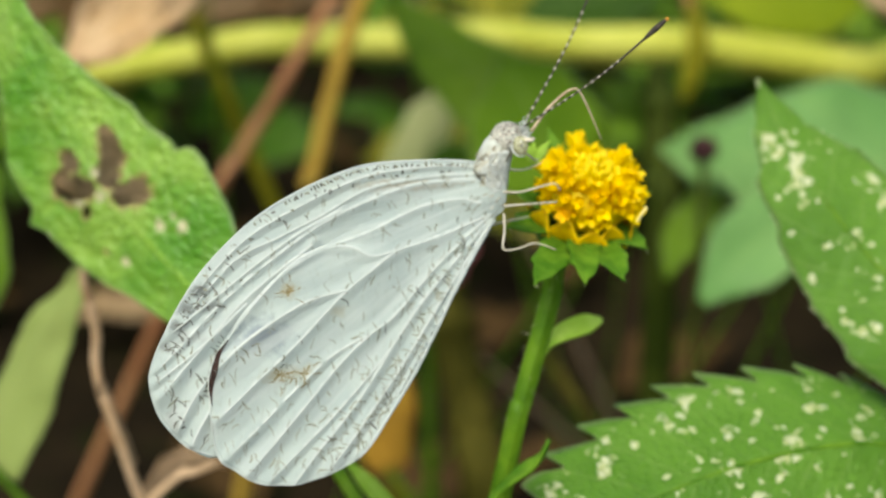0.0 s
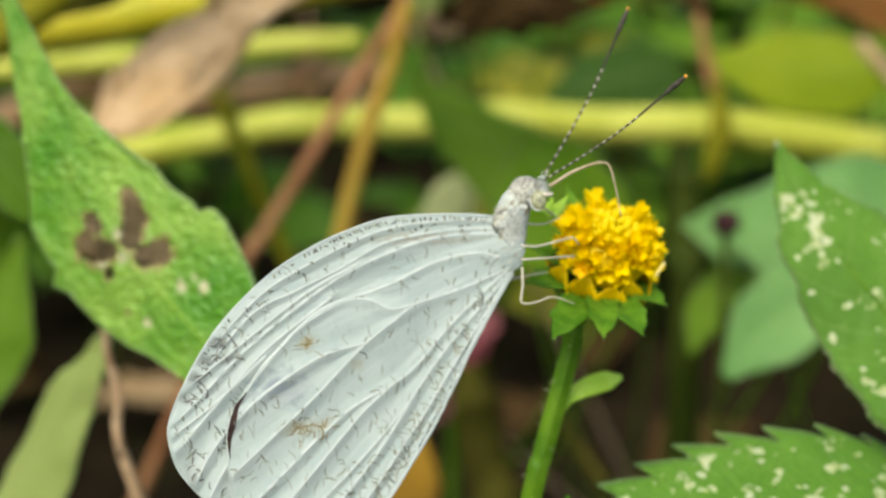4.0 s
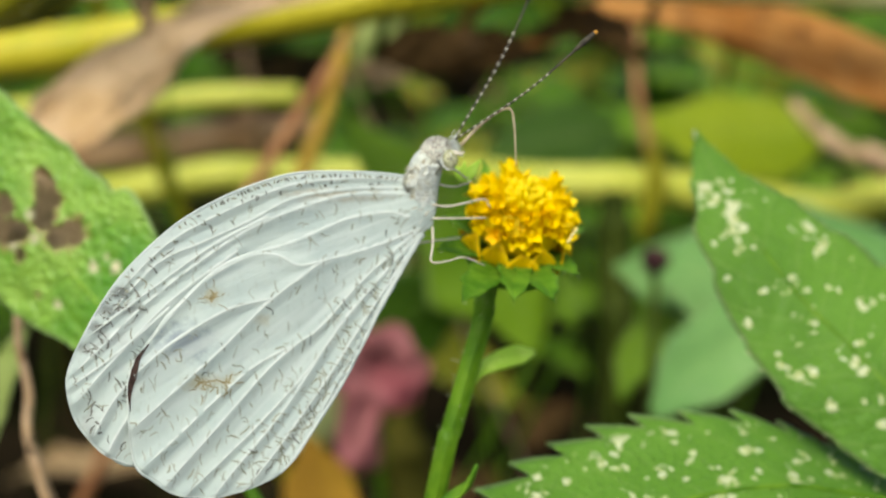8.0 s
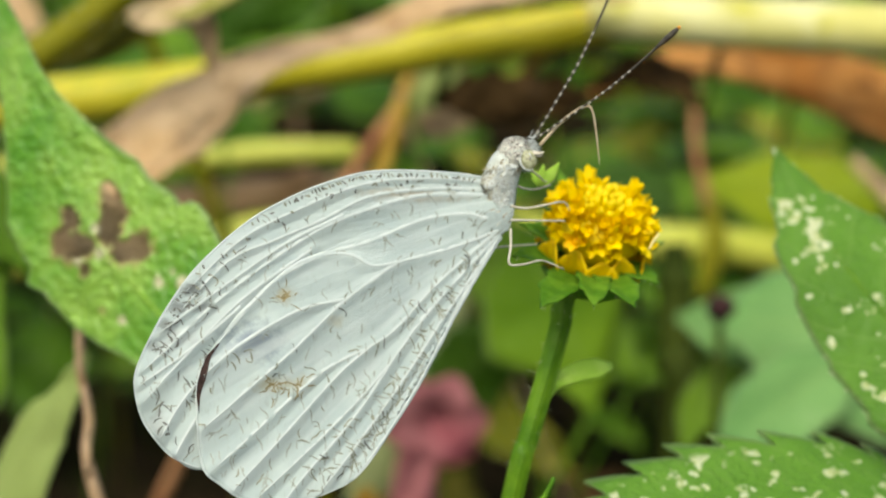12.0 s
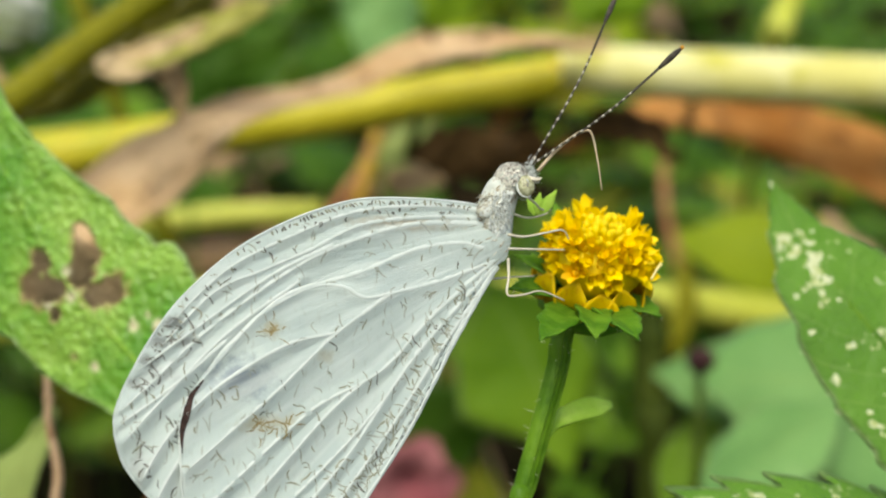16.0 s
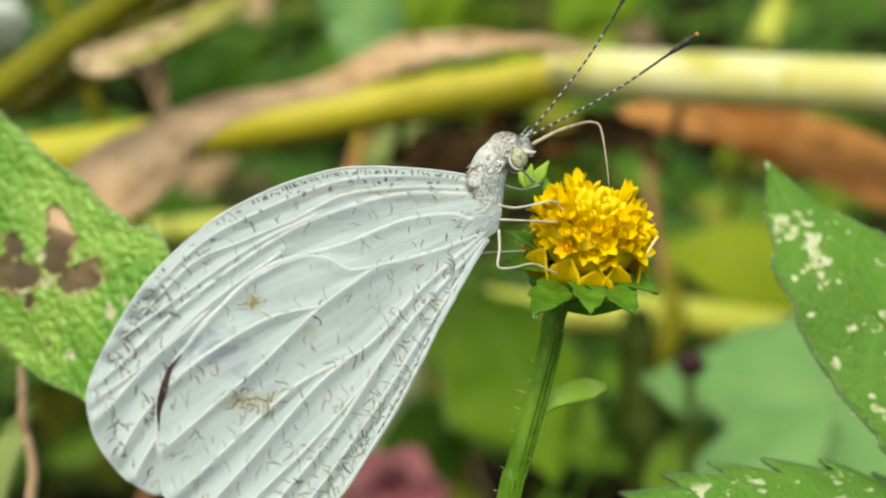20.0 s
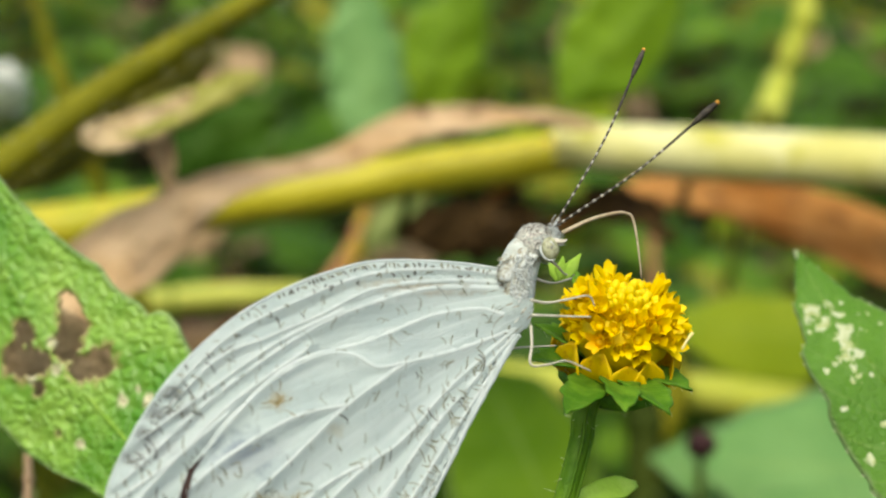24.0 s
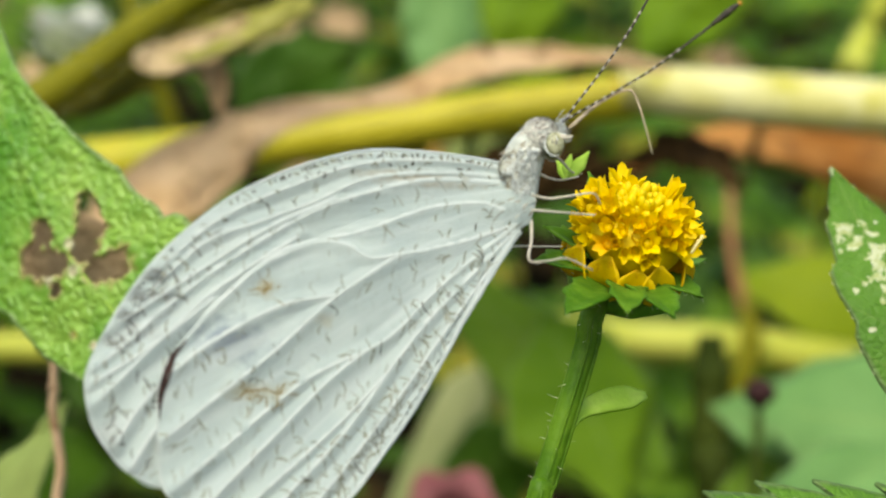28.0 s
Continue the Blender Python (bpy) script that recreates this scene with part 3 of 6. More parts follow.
# ---------------------------------------------------------------- the flowering plant
def flower_plant():
    foot = to_ground((-1.6, -6, 2.5), (-0.02, 0.03))
    root = thing("flowering_herb", foot, "green herb with one yellow button flower and white-spotted toothed leaves", "plant")
    stem = [(-0.03, -0.2, 0.16)] + [(-0.2, -0.51, 0.0), (-0.23, -0.69, 0.0), (-0.33, -1.04, 0.0), (-0.43, -1.39, 0.0), (-0.51, -1.7, 0.0)] + [(-0.95, -4.0, 0.4)]
    part("stalk", Shape().tube(local(root, stem) + [local(root, [(-1.5, -9.0, 1.6)])[0], Vector((0, 0, 0))],
         cm([0.075, 0.06, 0.06, 0.062, 0.066, 0.07, 0.09, 0.13]), 12, 1.0, 60), M_STALK_GREEN, root, "slender ribbed green stalk")
    # ridges along the stalk
    line = spline(local(root, stem), 40)
    for k, (ox, oy) in enumerate(((-0.055, -0.02), (0.056, -0.02), (0.0, -0.062))):
        part("stalk_rib", Shape().tube([p + Vector((ox, oy, 0)) * 0.01 for p in line[1:]], cm([0.012, 0.013]), 5, 1.0, 40), M_STALK_GREEN, root)
    hair = Shape()
    rng = random.Random(3)
    for _ in range(45):
        p = rng.choice(line[2:])
        w = rng.uniform(0, 6.28)
        o = Vector((math.cos(w), math.sin(w), rng.uniform(-0.2, 0.5))) * 0.0005
        hair.tube([p + o, p + o * (1.5 + rng.random())], [0.00002, 0.000004], 3, 1.0, 1)
    part("stalk_hair", hair, M_HAIR, root, "fine pale hairs")

    # flower head: its axis leans to the viewer
    axis = (PLAN.to_3x3() @ Vector((0.14, -0.52, 0.84))).normalized()
    ea = axis.cross(Vector((0, 1, 0.2))).normalized()
    eb = axis.cross(ea)
    centre = W(0.02, -0.06, 0.06) - root.location
    head = part("flower_head", Shape().ball(centre - axis * 0.0004, (ea * 0.0027, eb * 0.0027, axis * 0.0022), 14, 24, 0.05), M_FLORET_BUD, root, "domed yellow flower head")

    def bud_mesh():
        s = Shape()
        s.tube([(0, 0, -0.0002), (0, 0, 0.0005), (0, 0, 0.0009), (0, 0, 0.00112)], [0.00020, 0.00027, 0.00028, 0.00010], 8, 1.0, 6)
        return s.mesh("floret")

    def open_mesh(lobe, spread, seed):
        s = Shape()
        r = random.Random(seed)
        s.tube([(0, 0, -0.0002), (0, 0, 0.0005), (0, 0, 0.0008)], [0.00014, 0.0002, 0.00023], 8, 1.0, 4)
        for k in range(5):
            w = k * 1.2566 + r.uniform(-0.2, 0.2)
            o = Vector((math.cos(w), math.sin(w), 0))
            sd = Vector((-math.sin(w), math.cos(w), 0))
            ll = lobe * r.uniform(0.75, 1.2)
            s.blade([o * 0.00020 + UP * 0.0006, o * (0.00028 + ll * 0.5 * spread) + UP * (0.0008 + ll * 0.5), o * (0.00028 + ll * spread) + UP * (0.0008 + ll * (1.05 - 0.4 * spread))],
                    [0.00017, 0.00024, 0.00018, 0.00003], [0.00017, 0.00024, 0.00018, 0.00003], sd, 6, 1, 0.4)
        s.uv, s.mark, s.bleach = [], [], []
        return s.mesh("floret")

    buds = bud_mesh()
    buds.materials.append(M_FLORET_BUD)
    opens = []
    for k in range(5):
        me = open_mesh(0.00044 + 0.00005 * k, 0.12 + 0.12 * k, k)
        me.materials.append(M_FLORET if k != 4 else M_FLORET_OLD)
        opens.append(me)
    count = 170
    for i in range(count):
        rho, ph = math.sqrt((i + 0.5) / count), i * 2.39996
        rho += rng.uniform(-0.03, 0.03)
        o = ea * math.cos(ph) + eb * math.sin(ph)
        lean = 0.15 + 1.3 * max(0, rho) ** 2.4 + rng.gauss(0, 0.12)
        aim = axis * math.cos(lean) + o * math.sin(lean)
        at = centre + o * (0.0023 * rho) + axis * (0.0021 * math.cos(rho * 1.35) - 0.0006)
        if rho < 0.56:
            me, size = buds, rng.uniform(0.7, 1.0)
        else:
            if rng.random() < 0.07:
                continue
            me, size = rng.choice(opens[:4] * 5 + (opens[4:] * 2 if rho > 0.85 else opens[:1])), rng.uniform(0.8, 1.35)
            at += aim * rng.uniform(-0.0003, 0.0002)
            if o.y > 0.45 and i % 2:
                size *= rng.uniform(1.0, 1.25)
        ob = part("floret", me, M_FLORET, head)
        q = aim.to_track_quat("Z", "Y").to_matrix().to_4x4() @ pose(0, 0, 0, rng.uniform(-17, 17), rng.uniform(-17, 17), rng.uniform(0, 360))
        ob.matrix_basis = Matrix.Translation(at) @ q @ Matrix.Diagonal((size, size, size * rng.uniform(0.9, 1.25), 1))
    # inner, scale-like bracts of dull gold, which stand off the head below
    for k in range(12):
        ph = k * 2 * math.pi / 12 + rng.uniform(-0.12, 0.12)
        o = ea * math.cos(ph) + eb * math.sin(ph)
        a = centre - axis * 0.0030 + o * 0.0013
        g, h = rng.uniform(0.9, 1.12), 0.0003 * (k % 2)
        wide = cm([0.06, 0.11, 0.12, 0.095, 0.02])
        s = Shape().blade([a, a + o * (0.0012 + h) + axis * 0.0005, a + o * (0.0016 + h) * g + axis * 0.0015, a + o * (0.0016 + h) * g + axis * 0.0024 * g],
                          wide, wide, axis.cross(o), 10, 3, -0.35)
        part("inner_bract", s, M_FLORET_GOLD, head, "golden scale-like bract", 0.0001)
    part("flower_cup", Shape().ball(centre - axis * 0.0033, (ea * 0.0030, eb * 0.0030, axis * 0.0013), 10, 18, 0.08), M_CUP, root, "dark green cup under the flower")
    # outer bracts: tip, width
    tips = [((-0.38, -0.55, -0.55), 0.125), ((-0.08, -0.54, -0.62), 0.11), ((0.17, -0.55, -0.5), 0.12), ((0.37, -0.42, -0.1), 0.11), ((-0.52, -0.25, -0.15), 0.13), ((-0.47, -0.05, 0.05), 0.11), ((-0.2, 0.31, 0.5), 0.08), ((0.5, -0.15, 0.7), 0.09), ((0.1, -0.1, 0.75), 0.09)]
    for k, (tip, w) in enumerate(tips):
        b = centre - axis * 0.0031
        e = local(root, [tip])[0]
        o = (e - b).normalized()
        sd = axis.cross(o).normalized()
        midp = b.lerp(e, 0.6) + axis * (0.0004 if k < 4 else 0.0002)
        s = Shape().blade([b + o * 0.0009, midp, e], cm([w * 0.85, w, w * 0.8, 0.005]), cm([w * 0.85, w, w * 0.8, 0.005]), sd, 24, 4, 0.25, 4, 0.22, 0.00008, seed=k * 3.0)
        br = part("outer_bract", s, M_BRACT, root, "pointed green bract", 0.00012)
        fr = Shape()
        for _ in range(16):
            f = rng.random()
            p = (b + o * 0.0009).lerp(e, f) + sd * rng.choice((-1, 1)) * 0.01 * w * (1 - f) * 0.9
            fr.tube([p, p + Vector((rng.uniform(-1, 1), rng.uniform(-1, 1), rng.uniform(-1, 0.3))) * 0.0003], [0.000018, 0.000004], 3, 1.0, 1)
        part("fringe", fr, M_HAIR, br, "pale marginal hairs")

    for pts in ([(0.27, -0.21, -0.35), (0.3, -0.16, -0.35), (0.33, -0.12, -0.35)],):
        part("style", Shape().tube(local(root, pts), cm([0.007, 0.008, 0.010]), 6), M_STYLE, head, "pale protruding style")
    for pts in ([(-0.35, 0.16, -0.3), (-0.36, 0.22, -0.3), (-0.35, 0.29, -0.3)], [(-0.35, 0.17, -0.35), (-0.31, 0.23, -0.35), (-0.26, 0.3, -0.35)], [(-0.36, 0.17, -0.2), (-0.38, 0.22, -0.2), (-0.42, 0.27, -0.2)]):
        leaf_part(root, pts, [0.02, 0.035, 0.004], [0.02, 0.035, 0.004], (1, 0.2, 0), M_BRACT_PALE, "outer_bract", "small pale bract tip", thick=0.0001, nu=8, nv=2)
    # small leaves on the stalk
    leaf_part(root, [(-0.31, -1.12, 0.0), (-0.24, -1.03, 0.1), (-0.08, -0.97, 0.2), (0.12, -0.94, 0.3)], [0.02, 0.03, 0.042, 0.056, 0.068, 0.068, 0.02], [0.02, 0.03, 0.042, 0.056, 0.068, 0.068, 0.02], (-0.35, 0.85, 0.35), M_BRACT_PALE, "stalk_leaf", "small blunt stalk leaf", nu=16, nv=3, fold=0.2)
    leaf_part(root, [(-0.66, -2.0, -0.2), (-0.48, -1.82, -0.27), (-0.34, -1.7, -0.33), (-0.29, -1.55, -0.4)], [0.03, 0.07, 0.06, 0.005], [0.03, 0.07, 0.06, 0.005], (0.5, 0.6, 0.5), M_BRACT, "stalk_leaf", "small pointed stalk leaf", nu=16, nv=3, fold=0.3)

    # white-spotted leaves: base to tip
    node_at = W(4.6, -3.4, 1.5)
    lb = [(3.0, -2.1, 0.8), (2.33, -1.95, 0.6), (1.82, -1.85, 0.4), (1.28, -1.86, 0.2), (0.81, -1.93, 0.03), (0.35, -2.06, -0.11), (-0.1, -2.2, -0.26), (-0.54, -2.34, -0.4)]
    blade = leaf_part(root, lb, [0.05, 0.42, 0.56, 0.60, 0.52, 0.36, 0.02], [0.05, 0.5, 0.66, 0.72, 0.68, 0.52, 0.02], (-0.05, 0.76, 0.65), M_LEAF_SPOT, "leaf", "toothed green leaf flecked with white",
                      nu=190, nv=11, fold=0.22, teeth=12, bite=0.27, wave=0.025, quilt=0.00010, seed=1.0, reach=0.95)
    margin_spines(blade, 11, 5, 0.00018, M_HAIR, 6)
    part("midrib", Shape().tube(local(root, lb), cm([0.028, 0.02, 0.006]), 6, 1.0, 40), M_BRACT, blade, "pale midrib")
    rb = [(3.16, -1.96, 0.4), (2.8, -1.53, 0.6), (2.38, -1.02, 0.8), (2.05, -0.65, 1.0), (1.72, -0.17, 1.23), (1.55, 0.18, 1.47), (1.43, 0.54, 1.7)]
    blade = leaf_part(root, rb, [0.05, 0.46, 0.60, 0.52, 0.36, 0.18, 0.004], [0.05, 0.6, 0.75, 0.66, 0.44, 0.2, 0.004], (0.72, 0.62, 0.3), M_LEAF_SPOT, "leaf", "pointed green leaf flecked with white",
                      nu=150, nv=9, fold=0.12, teeth=8, bite=0.05, wave=0.03, quilt=0.00010, seed=4.0, reach=0.8)
    margin_spines(blade, 9, 5, 0.00026, M_HAIR, 7)
    part("midrib", Shape().tube(local(root, rb), cm([0.026, 0.018, 0.005]), 6, 1.0, 40), M_BRACT, blade, "pale midrib")
    join = [node_at - root.location]
    for base in (lb[0], rb[0]):
        part("leaf_stalk", Shape().tube(local(root, [base]) + [local(root, [base])[0].lerp(join[0], 0.5) + Vector((0.001, 0, 0.001))] + join, cm([0.03, 0.04, 0.05]), 8), M_STALK_GREEN, root)
    part("side_branch", Shape().tube(join + [Vector((0.045, 0.0, 0.17)), Vector((0.02, 0, 0.06)), Vector((0.0, 0, 0.01))], cm([0.05, 0.06, 0.08, 0.08]), 8), M_STALK_GREEN, root)


flower_plant()


# ---------------------------------------------------------------- the chewed leaf
def chewed_plant():
    pts = [(-2.04, -1.55, 1.2), (-2.61, -1.0, 1.5), (-3.13, -0.48, 1.8), (-3.57, 0.02, 2.0), (-4.01, 0.82, 2.2), (-4.25, 1.44, 2.4), (-4.45, 2.0, 2.6)]
    foot = to_ground((-0.3, -6, 4), (0.0, 0.03))
    root = thing("chewed_herb", foot, "bright green herb with an insect-chewed wrinkled leaf", "plant")
    # holes and bleached marks: place along the leaf, across, and their sizes
    holes = [(0.512, -0.15, 0.013, 0.10), (0.497, -0.42, 0.012, 0.12), (0.478, -0.28, 0.016, 0.15), (0.460, -0.17, 0.012, 0.10),
             (0.505, 0.47, 0.014, 0.09), (0.486, 0.42, 0.017, 0.11), (0.466, 0.33, 0.018, 0.14), (0.447, 0.18, 0.018, 0.12),
             (0.403, 0.12, 0.016, 0.10), (0.386, 0.29, 0.019, 0.14), (0.435, -0.36, 0.008, 0.07), (0.360, -0.57, 0.004, 0.03)]
    pale = [(0.280, 0.41, 0.011, 0.07), (0.305, 0.38, 0.005, 0.03), (0.312, 0.21, 0.009, 0.06), (0.434, -0.06, 0.011, 0.07), (0.320, -0.50, 0.009, 0.07), (0.470, 0.08, 0.014, 0.05), (0.455, -0.34, 0.010, 0.06)]
    wl = even([(0, 0.05), (0.1, 0.19), (0.2, 0.33), (0.285, 0.44), (0.325, 0.53), (0.39, 0.61), (0.465, 0.62), (0.487, 0.71), (0.5, 0.59), (0.53, 0.60), (0.565, 0.61), (0.58, 0.52), (0.595, 0.47), (0.635, 0.36), (0.71, 0.213), (0.84, 0.075), (0.93, 0.035), (1, 0.003)])
    wr = even([(0, 0.05), (0.1, 0.28), (0.195, 0.52), (0.23, 0.613), (0.27, 0.68), (0.325, 0.755), (0.358, 0.765), (0.375, 0.655), (0.4, 0.672), (0.465, 0.61), (0.525, 0.595), (0.59, 0.437), (0.655, 0.308), (0.73, 0.21), (0.83, 0.15), (0.885, 0.085), (0.95, 0.04), (1, 0.003)])
    blade = leaf_part(root, pts, wl, wr, (0.86, 0.36, -0.36), M_LEAF_CHEW, "leaf",
                      "wrinkled bright green leaf with chewed brown-edged holes", nu=240, nv=26, fold=0.1, wave=0.04, quilt=0.00013, holes=holes, pale=pale, seed=2.0)
    margin_spines(blade, 26, 6, 0.00022, M_HAIR, 5)
    part("midrib", Shape().tube(local(root, pts), cm([0.014, 0.010, 0.003]), 6, 1.0, 40), M_BRACT_MID, blade, "pale midrib")
    leaf_part(root, [(-4.22, 0.29, 3.1), (-3.91, 0.07, 3.1), (-3.53, -0.16, 3.1), (-3.11, -0.46, 3.1)], [0.1, 0.34, 0.36, 0.05], [0.1, 0.32, 0.34, 0.05], (0.7, 0.7, -0.1), M_DRY_BROWN, "withered_leaf", "dead brown leaf under the chewed one", nu=30, nv=5, fold=0.1, wave=0.1, seed=14.0)
    base = local(root, pts[:1])[0]
    part("stalk", Shape().tube([base, local(root, [(-0.6, -4.2, 0.9)])[0], local(root, [(-0.2, -8, 2.0)])[0], Vector((0, 0, 0))], cm([0.045, 0.08, 0.09, 0.13]), 10), M_STALK_GREEN, root)
    leaf_part(root, [(-1.04, -2.96, 1.0), (-1.27, -2.48, 1.0), (-1.46, -2.22, 1.0), (-1.63, -2.03, 1.0)], [0.03, 0.065, 0.06, 0.01], [0.03, 0.065, 0.06, 0.01], (0.8, 0.5, 0.2), M_BRACT_MID, "stalk_leaf", nu=12, nv=3, fold=0.3)


chewed_plant()


# ---------------------------------------------------------------- plants behind
def dying_stalk():
    """A thick yellowing stalk that lies across, with dried leaves hanging from it."""
    a = [(10.8, 2.9, 14.8), (8.6, 3.08, 14.64), (6.17, 3.19, 14.48), (3.91, 3.27, 14.32), (2.08, 3.34, 14.16), (1.26, 3.39, 14.0)]
    foot = W(*a[0]) + Vector((0.10, 0.02, 0))
    foot.z = -0.006
    root = thing("dying_stalk", foot, "thick pale yellow stalk, withering, with dried brown leaves", "plant")
    line = [Vector((0, 0, 0)), Vector((0.0, 0, 0.12))] + local(root, a)
    part("stalk", Shape().tube(line, cm([0.50, 0.46, 0.43, 0.41, 0.40, 0.39, 0.36, 0.30]), 14, 1.0, 60), M_STALK_YELLOW, root, "smooth pale yellow stalk")
    b = [(1.6, 3.33, 14.2), (0.64, 3.17, 14.3), (-0.33, 3.05, 14.4), (-2.11, 2.76, 14.5), (-3.41, 2.58, 14.6), (-4.62, 2.4, 14.7), (-6.0, 2.22, 14.8), (-7.86, 1.97, 14.9), (-10.02, 1.25, 15.0)]
    part("branch", Shape().tube(local(root, b), cm([0.32, 0.33, 0.34, 0.34, 0.34, 0.36, 0.38, 0.36, 0.24]), 12, 1.0, 50), M_STALK_GOLD, root, "golden yellow branch")
    t = [(1.82, 3.53, 13.4), (1.17, 3.62, 13.25), (0.15, 3.54, 13.1), (-0.85, 3.39, 12.95), (-1.68, 3.0, 12.8)] + [(-3.15, 2.24, 10.3), (-3.7, 1.84, 10.12), (-4.25, 1.37, 9.95), (-4.72, 0.94, 9.78), (-5.19, 0.51, 9.6)]
    leaf_part(root, t, [0.02, 0.1, 0.15, 0.22, 0.28, 0.38, 0.46, 0.54, 0.5, 0.08], [0.02, 0.12, 0.18, 0.22, 0.24, 0.28, 0.36, 0.48, 0.46, 0.1], (-0.55, 0.6, 0.45), M_DRY_TAN, "dried_leaf",
              "twisted dry tan leaf", nu=110, nv=10, fold=0.3, wave=0.2, curl=0.3, seed=7.0)
    r = [(1.19, 2.2, 15.8), (1.71, 2.55, 15.83), (2.59, 2.93, 15.86), (3.9, 2.9, 15.89), (5.13, 2.6, 15.91), (6.6, 2.13, 15.94), (8.63, 1.31, 15.97), (10.38, 0.35, 16.0)]
    leaf_part(root, r, [0.02, 0.14, 0.24, 0.36, 0.5, 0.68, 0.5, 0.05], [0.02, 0.1, 0.24, 0.44, 0.58, 0.62, 0.6, 0.05], (0.2, 0.9, 0.45), M_DRY_RUST, "dried_leaf",
              "rust brown dried leaf", nu=70, nv=7, fold=0.3, wave=0.16, curl=0.3, seed=9.0)
    part("leaf_stalk", Shape().tube(local(root, [r[0], (0.4, 2.6, 15.2), a[-1]]), cm([0.06, 0.1, 0.12]), 8), M_DRY_RUST, root)
    part("leaf_stalk", Shape().tube(local(root, [r[-2], (9.8, -1.6, 15.4), a[0]]), cm([0.06, 0.1, 0.12]), 8), M_DRY_RUST, root)


def withered_branch():
    s = [(-7.79, 0.45, 8.8), (-6.55, 1.42, 8.88), (-5.42, 2.2, 8.97), (-4.5, 2.92, 9.05), (-3.6, 3.54, 9.13), (-2.78, 4.08, 9.22), (-1.71, 4.79, 9.3)]
    foot = to_ground(s[0], (-0.05, 0.03))
    root = thing("withered_branch", foot, "olive branch with a curled withered leaf", "plant")
    stalk_part(root, "stalk", list(reversed(s)), [0.10, 0.16, 0.20, 0.22, 0.23, 0.23, 0.23], M_STALK_OLIVE, foot, 12, "hairy olive yellow stalk")
    rng, down = random.Random(8), Shape()
    line = spline(local(root, s), 60)
    for _ in range(260):
        c, w = rng.choice(line), rng.uniform(0, 6.28)
        o = Vector((math.cos(w) * 0.6, math.sin(w), math.cos(w) * -0.8)) * 0.0017
        down.tube([c + o, c + o * rng.uniform(1.4, 1.9)], [0.00007, 0.00002], 3, 1.0, 1)
    tagged(part("stalk_hair", down, M_HAIR, root, "short pale hairs"), kind="stuff")
    leaf_part(root, [(-5.89, 1.97, 9.6), (-5.08, 2.46, 9.6), (-4.33, 2.91, 9.6), (-3.57, 3.41, 9.6), (-3.0, 3.87, 9.6)], [0.15, 0.5, 0.55, 0.4, 0.04], [0.05, 0.08, 0.08, 0.05, 0.02], (-0.5, 0.8, 0.3), M_OLIVE_BLADE, "leaf", "dark olive leaf, folded along its stalk", nu=30, nv=4, fold=0.3, wave=0.08, seed=3.0)
    leaf_part(root, [(-4.34, 2.46, 8.7), (-3.9, 2.66, 8.6), (-3.4, 2.86, 8.5), (-2.93, 3.02, 8.4), (-2.54, 3.13, 8.4)], [0.06, 0.20, 0.24, 0.20, 0.08], [0.06, 0.2, 0.22, 0.2, 0.08], (-0.3, 0.85, 0.45), M_WITHER_GREEN, "leaf", "withered olive green leaf end, rolled in", nu=40, nv=8, fold=-0.2, wave=0.10, curl=0.3, seed=5.0)
    leaf_part(root, [(-4.40, 2.45, 8.3), (-4.12, 2.5, 8.25), (-3.8, 2.6, 8.2), (-3.5, 2.74, 8.2), (-3.2, 2.9, 8.2)], [0.08, 0.24, 0.30, 0.22, 0.04], [0.08, 0.13, 0.11, 0.08, 0.03], (-0.3, 0.95, 0.1), M_DRY_PALE, "dried_leaf", "dry pale tan torn leaf part", nu=34, nv=7, fold=0.1, wave=0.12, curl=0.1, seed=12.0)
    leaf_part(root, [(-3.98, 2.40, 8.0), (-3.7, 2.43, 8.0), (-3.35, 2.58, 8.0), (-3.0, 2.80, 8.05), (-2.75, 2.98, 8.1)], [0.02, 0.06, 0.08, 0.08, 0.04], [0.02, 0.06, 0.08, 0.08, 0.04], (-0.3, 0.85, 0.45), M_WITHER_GREEN, "rolled_edge", "olive rolled leaf edge", nu=24, nv=4, fold=0.4, wave=0.05, seed=3.0)
    leaf_part(root, [(-3.7, 2.6, 8.35), (-3.58, 2.4, 8.4), (-3.52, 2.2, 8.5), (-3.54, 1.92, 8.6)], [0.12, 0.18, 0.14, 0.03], [0.12, 0.14, 0.10, 0.03], (0.9, 0.3, 0.3), M_DRY_TAN, "dried_leaf", "curled pale brown leaf lobe", nu=24, nv=5, fold=0.25, wave=0.08, seed=8.0)


